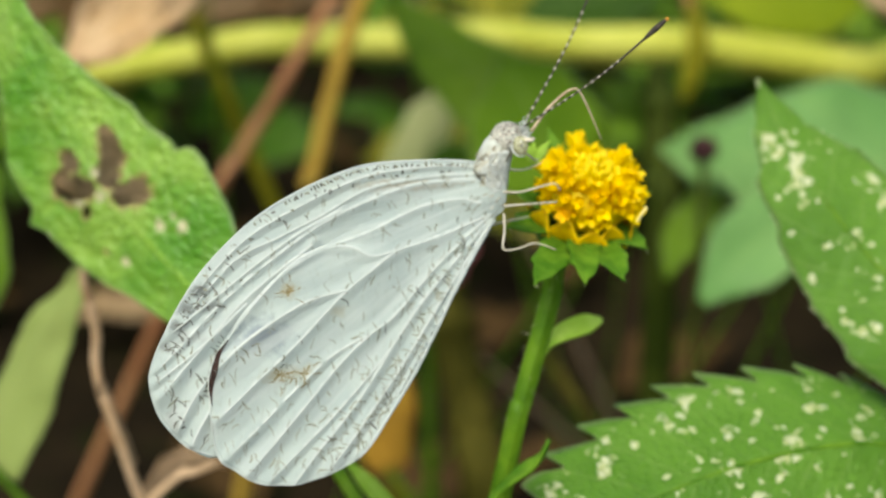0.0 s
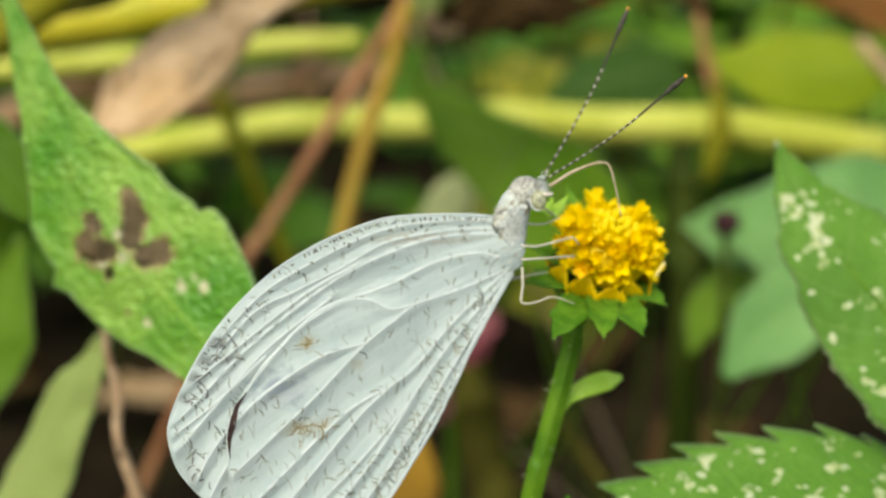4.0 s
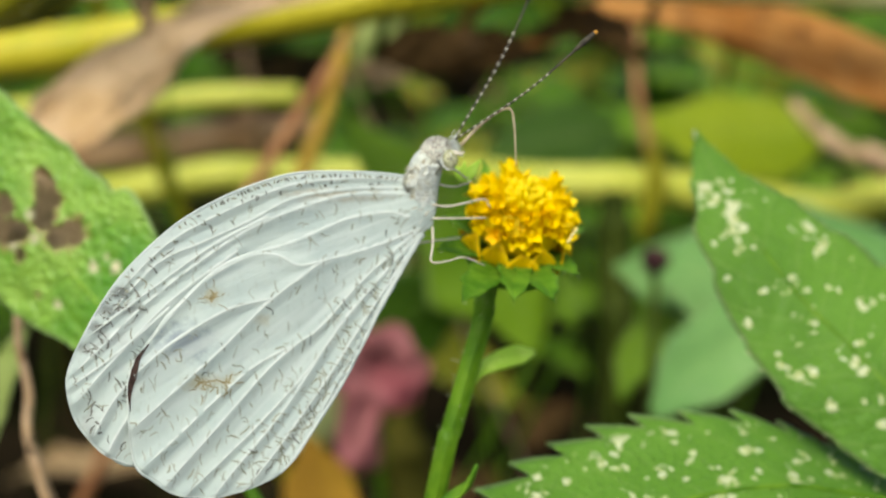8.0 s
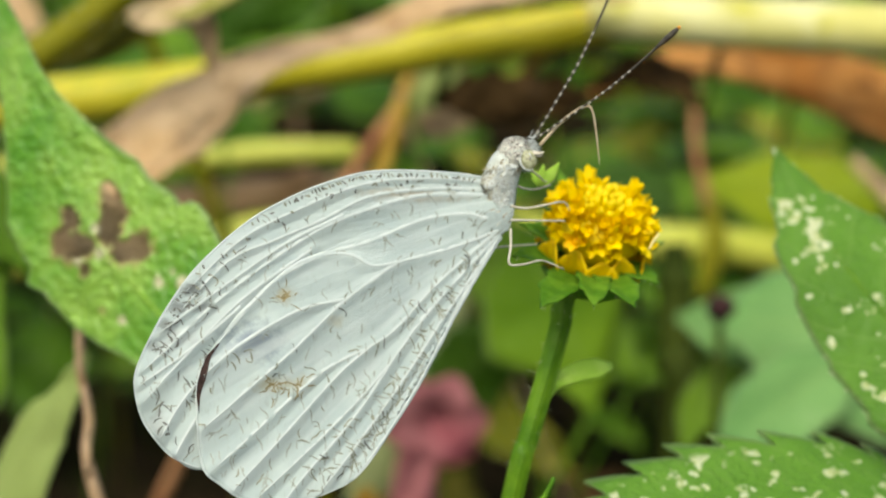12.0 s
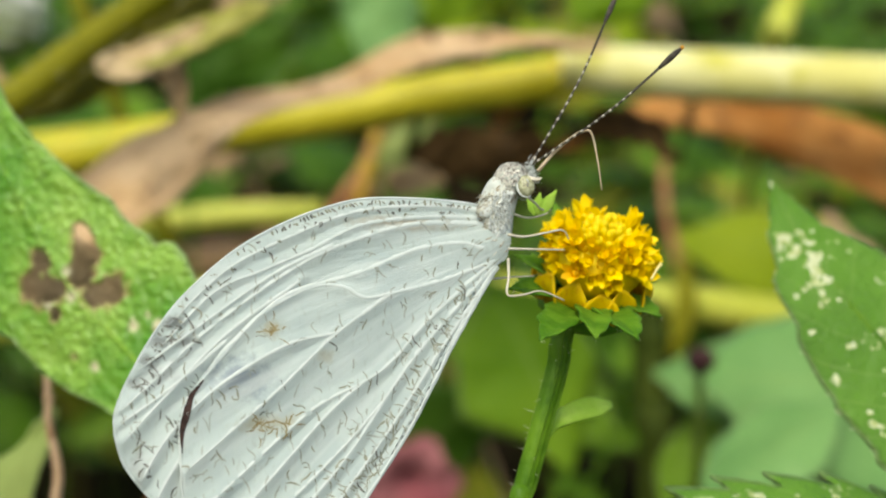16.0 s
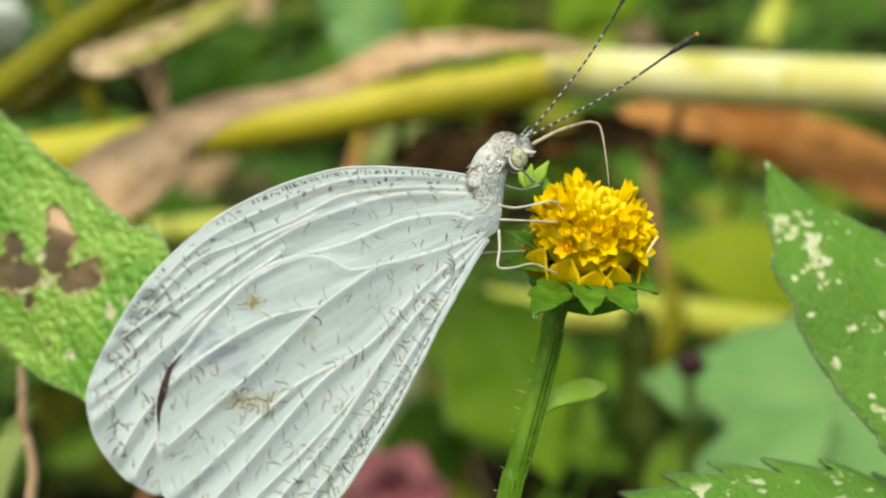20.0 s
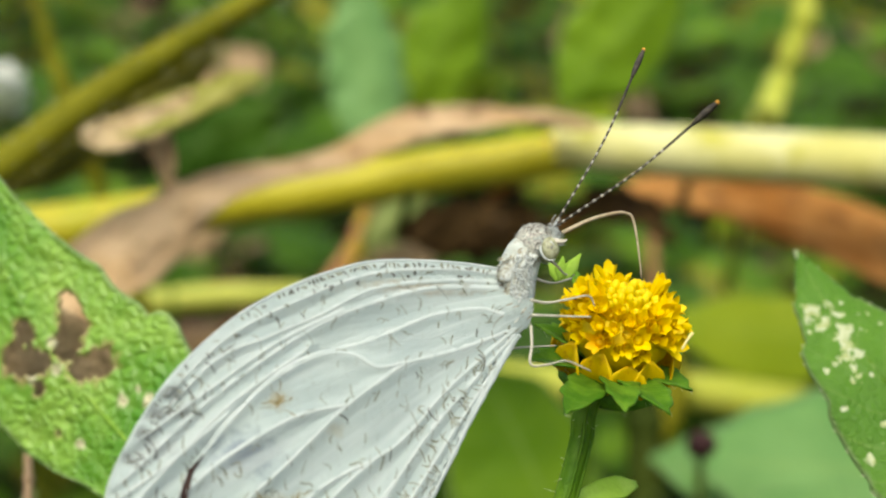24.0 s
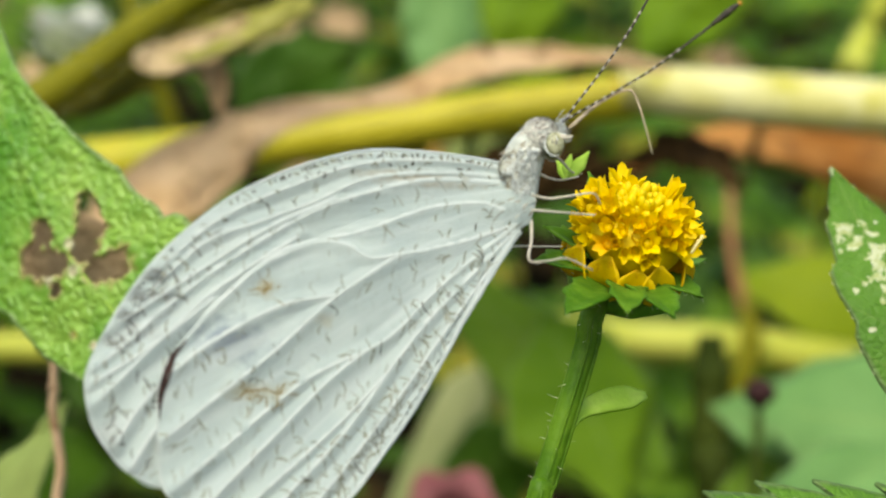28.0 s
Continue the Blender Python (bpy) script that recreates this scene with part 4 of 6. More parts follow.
def far_stalk():
    a = [(-11.4, -0.28, 24.3), (-8.8, -0.22, 24.3), (-7.26, -0.05, 24.3), (-5.48, 0.22, 24.3), (-4.06, 0.44, 24.3), (-1.35, 0.36, 24.3), (0.41, 0.42, 24.3), (2.3, 0.23, 24.3), (4.65, 0.16, 24.3), (6.3, -0.08, 24.3), (8.29, -0.4, 24.3), (12.21, -0.99, 24.3)]
    foot = to_ground(a[-1], (0.05, 0.02))
    root = thing("yellow_green_stalk", foot, "horizontal yellow-green stalk with a knotted joint", "plant")
    stalk_part(root, "stalk", a, [0.3, 0.34, 0.36, 0.38, 0.4, 0.4, 0.36], M_STALK_LIME, foot, 12)
    stalk_part(root, "shoot", [(4.73, 1.12, 23.8), (4.8, 0.19, 23.8), (4.65, -0.51, 23.8), (4.5, -0.97, 23.8)], [0.1, 0.24, 0.24, 0.1], M_STALK_OLIVE)
    stalk_part(root, "shoot", [(4.52, 4.9, 24.8), (4.54, 2.67, 24.8), (4.64, 1.72, 24.8), (5.04, 0.16, 24.8)], [0.09, 0.1, 0.12], M_STALK_RED)
    stalk_part(root, "shoot", [(-2.61, 2.11, 24.8), (-4.28, 2.08, 24.8), (-5.71, 1.96, 24.8), (-7.86, 1.85, 24.8), (-11.44, 1.6, 24.8)], [0.22, 0.26, 0.26, 0.2], M_STALK_LIME)


def thin_stalks():
    for pts, twig, rad, mat, lab in (
            ([(-1.11, 3.8, 18.8), (-1.54, 2.65, 18.8), (-2.17, 1.69, 18.8), (-2.79, 0.72, 18.8), (-3.53, -0.45, 18.8), (-4.22, -1.52, 18.8), (-5.02, -2.91, 18.8)], (), 0.12, M_STALK_RED, "thin bare red-brown stalk"),
            ([(-1.32, 3.52, 18.8), (-1.6, 2.35, 18.8), (-1.88, 1.38, 18.8), (-2.26, 0.41, 18.8), (-2.59, -0.68, 18.8), (-2.88, -1.77, 18.8), (-3.34, -3.36, 18.8)], (), 0.15, M_STALK_OCHRE, "thin bare ochre yellow stalk"),
            ([(7.38, 1.83, 22.8), (8.18, 1.03, 22.8), (9.32, 0.45, 22.8), (10.85, -0.36, 22.8)], (), 0.18, M_STALK_TAN, "pale dead leafless stalk"),
            ([(7.37, 8.89, 21.8), (7.13, 7.3, 22.13), (6.74, 6.19, 22.47), (6.35, 5.07, 22.8)] + [(10.33, 7.73, 39.8)], (), 0.27, M_STALK_LIME, "upright smooth yellow-green stalk"),
            ([(-7.89, 8.52, 21.8), (-7.43, 6.78, 21.8), (-7.04, 5.7, 21.8), (-6.66, 4.63, 21.8)], (), 0.16, M_STALK_OLIVE, "upright thin slanting olive stalk"),
            # a dark upright strip added where there is a shaded gap
            ([(2.95, 0.06, 16.8), (2.95, -0.61, 16.8), (2.97, -1.86, 16.8), (3.0, -3.1, 16.8)], (), 0.3, M_STALK_SHADE, "upright dark strip in place of a shaded gap"),
            ([(-2.06, 1.43, 25.8), (-3.78, 1.31, 25.8), (-4.89, 1.19, 25.8), (-6.0, 1.03, 25.8), (-8.21, 0.78, 25.8), (-10.67, 0.6, 25.8)], (), 0.4, M_STALK_BROWN, "thick dead brown lying stalk"),
            ([(-3.97, -0.62, 3.7), (-3.92, -0.99, 3.6), (-3.92, -1.18, 3.6), (-3.84, -1.57, 3.6), (-3.86, -1.87, 3.6), (-3.80, -2.19, 3.6), (-3.67, -2.47, 3.6), (-3.60, -2.72, 3.6), (-3.53, -3.1, 3.6)], [(-3.53, -3.17, 3.6), (-3.37, -3.01, 3.55), (-3.17, -2.83, 3.5), (-3.04, -2.80, 3.5), (-2.85, -2.74, 3.5)], 0.042, M_STALK_TAN, "crooked dry tan stalk with a side twig"),
            ([(-4.34, -6.41, 16.8), (-5.0, -6.29, 16.8), (-5.49, -6.67, 16.8), (-5.85, -7.24, 16.8)], (), 0.09, M_STALK_TAN, "crooked dry tan stalk"),
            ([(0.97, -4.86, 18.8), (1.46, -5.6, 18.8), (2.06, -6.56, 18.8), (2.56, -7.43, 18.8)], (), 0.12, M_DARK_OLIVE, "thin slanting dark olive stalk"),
            # pale olive stalk, its colour darkened for the shade around it
            ([(-0.65, -3.31, 19.8), (-0.48, -4.8, 19.8), (-0.16, -6.53, 19.8), (0.16, -8.51, 19.8)], (), 0.45, M_DARK_OLIVE, "thick olive stalk, darkened for the shade low down")):
        p1, p2 = W(*pts[-2]), W(*pts[-1])
        way = (p2 - p1).normalized()
        run = min(p2.z / max(-way.z, 0.35), 0.6)
        foot = Vector((p2.x + way.x * run * 0.8, p2.y + max(0.04, way.y * run), -0.006))
        root = thing("stalk", foot, lab, "stalk", "loose stalks")
        stalk_part(root, "stem", pts, [rad * 0.7, rad, rad, rad * 1.1], mat, foot)
        if twig:
            stalk_part(root, "twig", twig, [rad, rad * 0.9, rad * 1.1, rad * 0.6], mat)
        for k in (1, len(pts) - 2):
            c = local(root, [pts[k]])[0]
            q = rad * 0.0108
            part("joint", Shape().ball(c, ((q, 0, 0), (0, q, 0), (0, 0, q * 1.2)), 8, 12, 0.2, k), mat, root, "slightly swollen joint")


def leafy(name, label, pts, wl, wr, side, mat, lean=None, stem_mat=None, **kw):
    """A single leaf on its own stalk that rises from the ground; pts run from base to tip."""
    foot = to_ground(pts[0], lean or (0.09 * math.sin(7.1 * pts[0][0]), 0.14))
    root = thing(name, foot, label, "leaf", "leaves behind the flower")
    args = dict(nu=36, nv=5, fold=0.15, wave=0.08, seed=len(bpy.data.objects) * 0.37)
    args.update(kw)
    leaf_part(root, pts, wl, wr, side, mat, **args)
    stalk_part(root, "leaf_stalk", [pts[0]], [0.04, 0.045, 0.06], stem_mat or M_STALK_GREEN, foot)
    return root


def leaves_behind():
    leafy("pointed_leaf", "green pointed leaf on a stalk", [(2.34, -2.1, 16.8), (1.52, -1.23, 16.8), (0.43, -0.36, 16.8), (-0.56, 0.41, 16.8), (-1.62, 1.47, 16.8)], [0.1, 0.75, 0.9, 0.6, 0.01], [0.1, 0.7, 0.75, 0.5, 0.01], (0.6, 0.75, 0.2), M_LEAF_MID)
    leafy("broad_leaf", "matte blue-green broad leaf", [(7.82, -1.8, 13.8), (6.53, -1.46, 13.55), (5.27, -1.21, 13.3), (4.04, -1.12, 13.05), (2.76, -1.04, 12.8)], [0.3, 1.5, 1.7, 1.3, 0.02], [0.3, 1.2, 1.35, 1.0, 0.02], (0.1, 0.85, 0.5), M_LEAF_BLUE, wave=0.15)
    leafy("lobed_leaf", "matte blue-green lobed leaf on a stalk", [(4.93, -1.44, 12.8), (4.13, -1.93, 12.47), (3.43, -2.42, 12.13), (2.79, -2.97, 11.8)], [0.1, 0.6, 0.6, 0.1], [0.1, 0.62, 0.58, 0.1], (0.7, -0.6, -0.3), M_LEAF_BLUE)
    # light through the blue-green leaf's lower lobe, given as a greener blade
    leafy("lobed_leaf", "lower lobe of the blue-green leaf, coloured as lit through", [(3.78, -1.47, 14.3), (3.26, -1.96, 14.3), (2.92, -2.46, 14.3), (2.7, -3.06, 14.3)], [0.05, 0.3, 0.3, 0.05], [0.05, 0.35, 0.3, 0.05], (0.7, -0.6, -0.3), M_LEAF_MID)
    leafy("lobed_leaf", "grey-green lobed leaf on a stalk", [(5.01, -1.29, 13.8), (4.01, -1.18, 13.8), (3.18, -1.15, 13.8), (2.52, -1.05, 13.8)], [0.2, 0.8, 0.5, 0.05], [0.2, 0.8, 0.5, 0.05], (0.1, 0.9, 0.3), M_LEAF_BLUE)
    leafy("round_leaf", "yellow-green rounded leaf, sunlit", [(8.49, 1.42, 24.8), (7.52, 1.22, 24.8), (6.32, 1.32, 24.8), (4.76, 1.49, 24.8)], [0.5, 1.0, 1.0, 0.2], [0.5, 0.9, 0.9, 0.2], (0.1, 0.95, 0.2), M_LEAF_LIME)
    leafy("round_leaf", "dull green rounded leaf", [(4.43, 1.49, 26.8), (3.41, 1.28, 26.8), (2.39, 1.06, 26.8), (1.37, 0.84, 26.8)], [0.4, 0.9, 0.8, 0.1], [0.4, 0.9, 0.8, 0.1], (0.1, 0.9, 0.3), M_LEAF_DEEP)
    leafy("long_leaf", "long pale green strap leaf", [(-5.15, -3.03, 4.8), (-4.83, -2.41, 4.8), (-4.52, -1.77, 4.8), (-4.25, -1.39, 4.8), (-4.11, -1.11, 4.8)], [0.36, 0.36, 0.25, 0.13, 0.01], [0.38, 0.36, 0.25, 0.12, 0.01], (0.9, -0.3, -0.5), M_LEAF_PALE)
    leafy("side_leaf", "plain green oval leaf beside the chewed one", [(-6.59, -2.71, 6.8), (-6.15, -2.12, 6.8), (-5.76, -1.42, 6.8), (-5.41, -0.42, 6.8)], [0.2, 0.45, 0.45, 0.02], [0.2, 0.45, 0.45, 0.02], (0.9, 0.2, -0.3), M_LEAF_MID)
    leafy("strap_leaf", "long pale green strap leaf behind the butterfly", [(-2.3, -4.8, 20.4), (-1.95, -3.9, 20.2), (-1.5, -2.75, 20.0), (-1.08, -1.7, 20.0), (-0.76, -0.98, 20.0), (-0.5, -0.42, 20.0)], [0.35, 0.45, 0.5, 0.5, 0.46, 0.08], [0.35, 0.45, 0.5, 0.5, 0.46, 0.08], (0.85, 0.45, 0.1), M_LEAF_STRAP)
    leafy("ochre_leaf", "dead ochre yellow hanging leaf", [(-1.6, -6.09, 14.8), (-1.7, -5.19, 14.8), (-1.88, -4.39, 14.8), (-2.03, -3.67, 14.8)], [0.3, 0.62, 0.55, 0.1], [0.3, 0.6, 0.55, 0.1], (0.9, 0.2, 0.2), M_DRY_OCHRE)
    leafy("broad_leaf", "bright green broad oval leaf", [(1.58, -2.62, 16.3), (1.42, -2.0, 16.3), (1.1, -1.21, 16.3), (0.68, -0.33, 16.3), (0.33, 0.28, 16.3)], [0.1, 0.5, 1.35, 1.05, 0.05], [0.1, 0.5, 1.25, 0.95, 0.05], (0.9, 0.2, 0.3), M_LEAF_FRESH)
    leafy("broad_leaf", "dark green broad oval leaf", [(-0.88, -3.3, 19.8), (-0.48, -2.53, 19.8), (-0.08, -1.94, 19.8), (0.42, -1.36, 19.8)], [0.2, 0.8, 0.8, 0.05], [0.2, 0.8, 0.8, 0.05], (0.7, -0.5, 0.3), M_LEAF_DEEP)
    leafy("side_leaf", "plain green oval leaf beside the chewed one", [(-7.15, -1.85, 7.3), (-6.53, -1.24, 7.3), (-6.02, -0.51, 7.3), (-5.7, 0.21, 7.3), (-5.99, 0.88, 7.3)], [0.2, 0.5, 0.6, 0.4, 0.02], [0.2, 0.5, 0.55, 0.4, 0.02], (0.8, 0.3, 0.3), M_LEAF_MID)
    leafy("side_leaf", "plain green oval leaf beside the chewed one", [(-7.4, 0.6, 6.8), (-6.69, 0.71, 6.8), (-5.88, 0.59, 6.8), (-5.3, -0.01, 6.8), (-5.08, -0.48, 6.8)], [0.15, 0.35, 0.38, 0.3, 0.01], [0.15, 0.35, 0.35, 0.3, 0.01], (0.2, 0.9, 0.2), M_LEAF_MID)
    leafy("top_leaf", "upright grey-green oval leaf", [(-1.48, 4.65, 21.8), (-1.38, 5.73, 21.8), (-1.49, 6.82, 21.8), (-1.7, 8.14, 21.8)], [0.3, 0.8, 0.7, 0.05], [0.3, 0.8, 0.7, 0.05], (0.95, 0.1, 0.1), M_LEAF_BLUE, wave=0.2, teeth=4, bite=0.16)
    leafy("top_leaf", "upright bright green oval leaf", [(2.5, 5.73, 22.8), (3.18, 6.53, 22.8), (3.87, 7.33, 22.8), (5.14, 8.71, 22.8)], [0.3, 1.0, 1.0, 0.05], [0.3, 1.0, 1.0, 0.05], (0.7, -0.6, 0.2), M_LEAF_BRIGHT, wave=0.2, teeth=4, bite=0.16)
    leafy("top_leaf", "upright bright green oval leaf", [(-0.79, 6.11, 24.8), (-0.08, 6.83, 24.8), (0.39, 7.56, 24.8), (1.11, 9.02, 24.8)], [0.3, 0.9, 0.9, 0.05], [0.3, 0.9, 0.9, 0.05], (0.7, -0.6, 0.2), M_LEAF_BRIGHT, wave=0.2, teeth=4, bite=0.16)
    leafy("top_leaf", "upright dark green oval leaf", [(-4.84, 3.89, 19.8), (-4.25, 4.4, 19.8), (-3.56, 4.7, 19.8), (-2.67, 5.21, 19.8)], [0.3, 0.7, 0.7, 0.05], [0.3, 0.7, 0.7, 0.05], (0.5, -0.8, 0.2), M_LEAF_DEEP, wave=0.2, teeth=4, bite=0.16)
    leafy("top_leaf", "upright pale green oval leaf", [(-1.38, 2.49, 18.8), (-1.0, 2.88, 18.8), (-0.71, 3.26, 18.8), (-0.32, 3.75, 18.8)], [0.2, 0.5, 0.5, 0.05], [0.2, 0.5, 0.5, 0.05], (0.7, -0.6, 0.2), M_LEAF_PALE, wave=0.2, teeth=4, bite=0.16)


def dead_leaves():
    for pts, w, side in (([(-1.06, -5.07, 23.8), (-2.22, -4.55, 23.8), (-3.13, -3.93, 23.8), (-4.17, -3.54, 23.8)], 0.4, (0.2, 0.9, 0.3)),
                         ([(-1.48, 2.2, 19.8), (-0.88, 2.4, 19.8), (-0.19, 2.7, 19.8), (0.61, 2.6, 19.8)], 0.45, (0.1, 0.9, 0.3))):
        foot = to_ground(pts[0], (0.10, 0.2))
        root = thing("dead_leaf", foot, "dead brown leaf, curled, caught among stalks", "leaf", "dead leaves")
        leaf_part(root, pts, [0.05, w, w * 1.1, w * 0.6, 0.02], [0.05, w, w * 0.9, w * 0.5, 0.02], side, M_DRY_BROWN, nu=30, nv=5, fold=0.35, wave=0.15, curl=0.3, seed=w * 31)
        stalk_part(root, "leaf_stalk", [pts[0]], [0.05, 0.07, 0.09], M_STALK_TAN, foot)


def shade_patches():
    # ragged blades added for the shaded gap below the yellow stalk
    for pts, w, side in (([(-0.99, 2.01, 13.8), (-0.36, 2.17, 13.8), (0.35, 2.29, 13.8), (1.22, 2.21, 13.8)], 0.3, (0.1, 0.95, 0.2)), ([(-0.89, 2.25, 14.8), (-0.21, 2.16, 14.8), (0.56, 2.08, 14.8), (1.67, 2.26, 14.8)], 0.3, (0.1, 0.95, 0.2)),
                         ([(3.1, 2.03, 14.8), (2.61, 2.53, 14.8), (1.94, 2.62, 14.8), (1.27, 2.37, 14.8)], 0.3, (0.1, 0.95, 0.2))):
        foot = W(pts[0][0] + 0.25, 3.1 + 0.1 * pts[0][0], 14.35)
        root = thing("shade_patch", foot, "ragged near-black blade in place of the shade under the yellow stalk", "leaf", "dead leaves")
        leaf_part(root, pts, [0.05, w, w, w * 0.6, 0.02], [0.05, w, w * 0.9, w * 0.6, 0.02], side, M_NEAR_BLACK, nu=60, nv=6, fold=0.1, wave=0.3, curl=0.2, teeth=5, bite=0.45, seed=w * 17)
        part("leaf_stalk", Shape().tube(local(root, [pts[0]]) + [Vector((0, 0, 0))], cm([0.04, 0.06]), 6), M_STALK_SHADE, root)


def dark_bud():
    p = (2.73, -0.84, 11.3)
    foot = to_ground(p, (0.01, 0.04))
    root = thing("dark_bud", foot, "small dark red dried bud on a thin stalk", "bud")
    c = local(root, [p])[0]
    part("bud", Shape().ball(c, ((0.0019, 0, 0), (0, 0.0019, 0), (0, 0, 0.0017)), 10, 14, 0.25), M_DARK_BUD, root)
    stalk_part(root, "stem", [p], [0.05, 0.06, 0.08], M_STALK_SHADE, foot)


def pink_flower():
    c = (-0.95, -2.72, 16.8)
    foot = to_ground(c, (0.0, 0.04))
    root = thing("pink_flower", foot, "pink blossom with soft drooping petals", "flower")
    o = local(root, [c])[0]
    rng = random.Random(5)
    stalk_part(root, "stem", [c], [0.08, 0.1, 0.12], M_STALK_GREEN, foot)
    for k in range(6):
        w = k * 1.047 + rng.uniform(-0.2, 0.2)
        e = Vector((math.cos(w), -0.35, math.sin(w))) * 0.0085
        sd = Vector((-math.sin(w), 0, math.cos(w)))
        s = Shape().blade([o, o + e * 0.5 + Vector((0, -0.002, 0)), o + e], cm([0.1, 0.45, 0.4, 0.12]), cm([0.1, 0.45, 0.4, 0.12]), sd, 14, 4, 0.2, wave=0.0006, seed=k * 1.0)
        part("petal", s, M_PINK, root, thick=0.0002)
    o2 = local(root, [(-1.28, -3.73, 16.8)])[0]
    for k in range(3):
        e = Vector((0.003 * (k - 1), -0.003 + 0.002 * k, -0.009))
        s = Shape().blade([o2 + Vector((0.0015, 0, 0.006)), o2, o2 + e], cm([0.1, 0.36, 0.3, 0.05]), cm([0.1, 0.36, 0.3, 0.05]), Vector((1, 0.4 * (k - 1), 0)), 12, 4, 0.25, wave=0.0006, seed=k * 2.0)
        part("petal", s, M_PINK, root, thick=0.0002)
    stalk_part(root, "leaf_stalk", [c, (-1.14, -3.39, 17.0)], [0.1, 0.12], M_PINK)


def white_bud():
    c = (-9.85, 6.61, 27.8)
    foot = to_ground(c, (-0.1, 0.1))
    root = thing("white_bud", foot, "round white and pale green opening bud", "flower")
    o = local(root, [c])[0]
    stalk_part(root, "stem", [c], [0.12, 0.12, 0.14], M_STALK_GREEN, foot)
    leaf_part(root, [(-9.57, 4.69, 25.8), (-9.75, 4.94, 25.8), (-10.03, 5.43, 25.8), (-10.26, 5.92, 25.8)], [0.1, 0.32, 0.34, 0.06], [0.1, 0.32, 0.34, 0.06], (0.8, 0.3, 0.4), M_DRY_TAN, "drooping_petal", "faded pinkish tan petal", nu=14, nv=3)
    part("bud_core", Shape().ball(o, ((0.0065, 0, 0), (0, 0.0065, 0), (0, 0, 0.007)), 12, 16, 0.15), M_LEAF_PALE, root, "pale green core")
    for k in range(26):
        w, up = k * 2.4, -0.55 + 0.06 * k
        e = Vector((math.cos(w), math.sin(w), up)).normalized()
        a = o + e * 0.0066
        s = Shape().blade([a - e * 0.001, a + e * 0.0018 + Vector((0, 0, 0.001)), a + e * 0.0035 + Vector((0, 0, 0.002))], cm([0.15, 0.26, 0.2, 0.05]), cm([0.15, 0.26, 0.2, 0.05]), e.cross(Vector((0.3, 0.2, 1))).normalized(), 6, 2, -0.3)
        part("petal", s, M_WHITE_PETAL, root, thick=0.0002)



dying_stalk()
withered_branch()
far_stalk()
thin_stalks()
leaves_behind()
dead_leaves()
shade_patches()
dark_bud()
pink_flower()
white_bud()


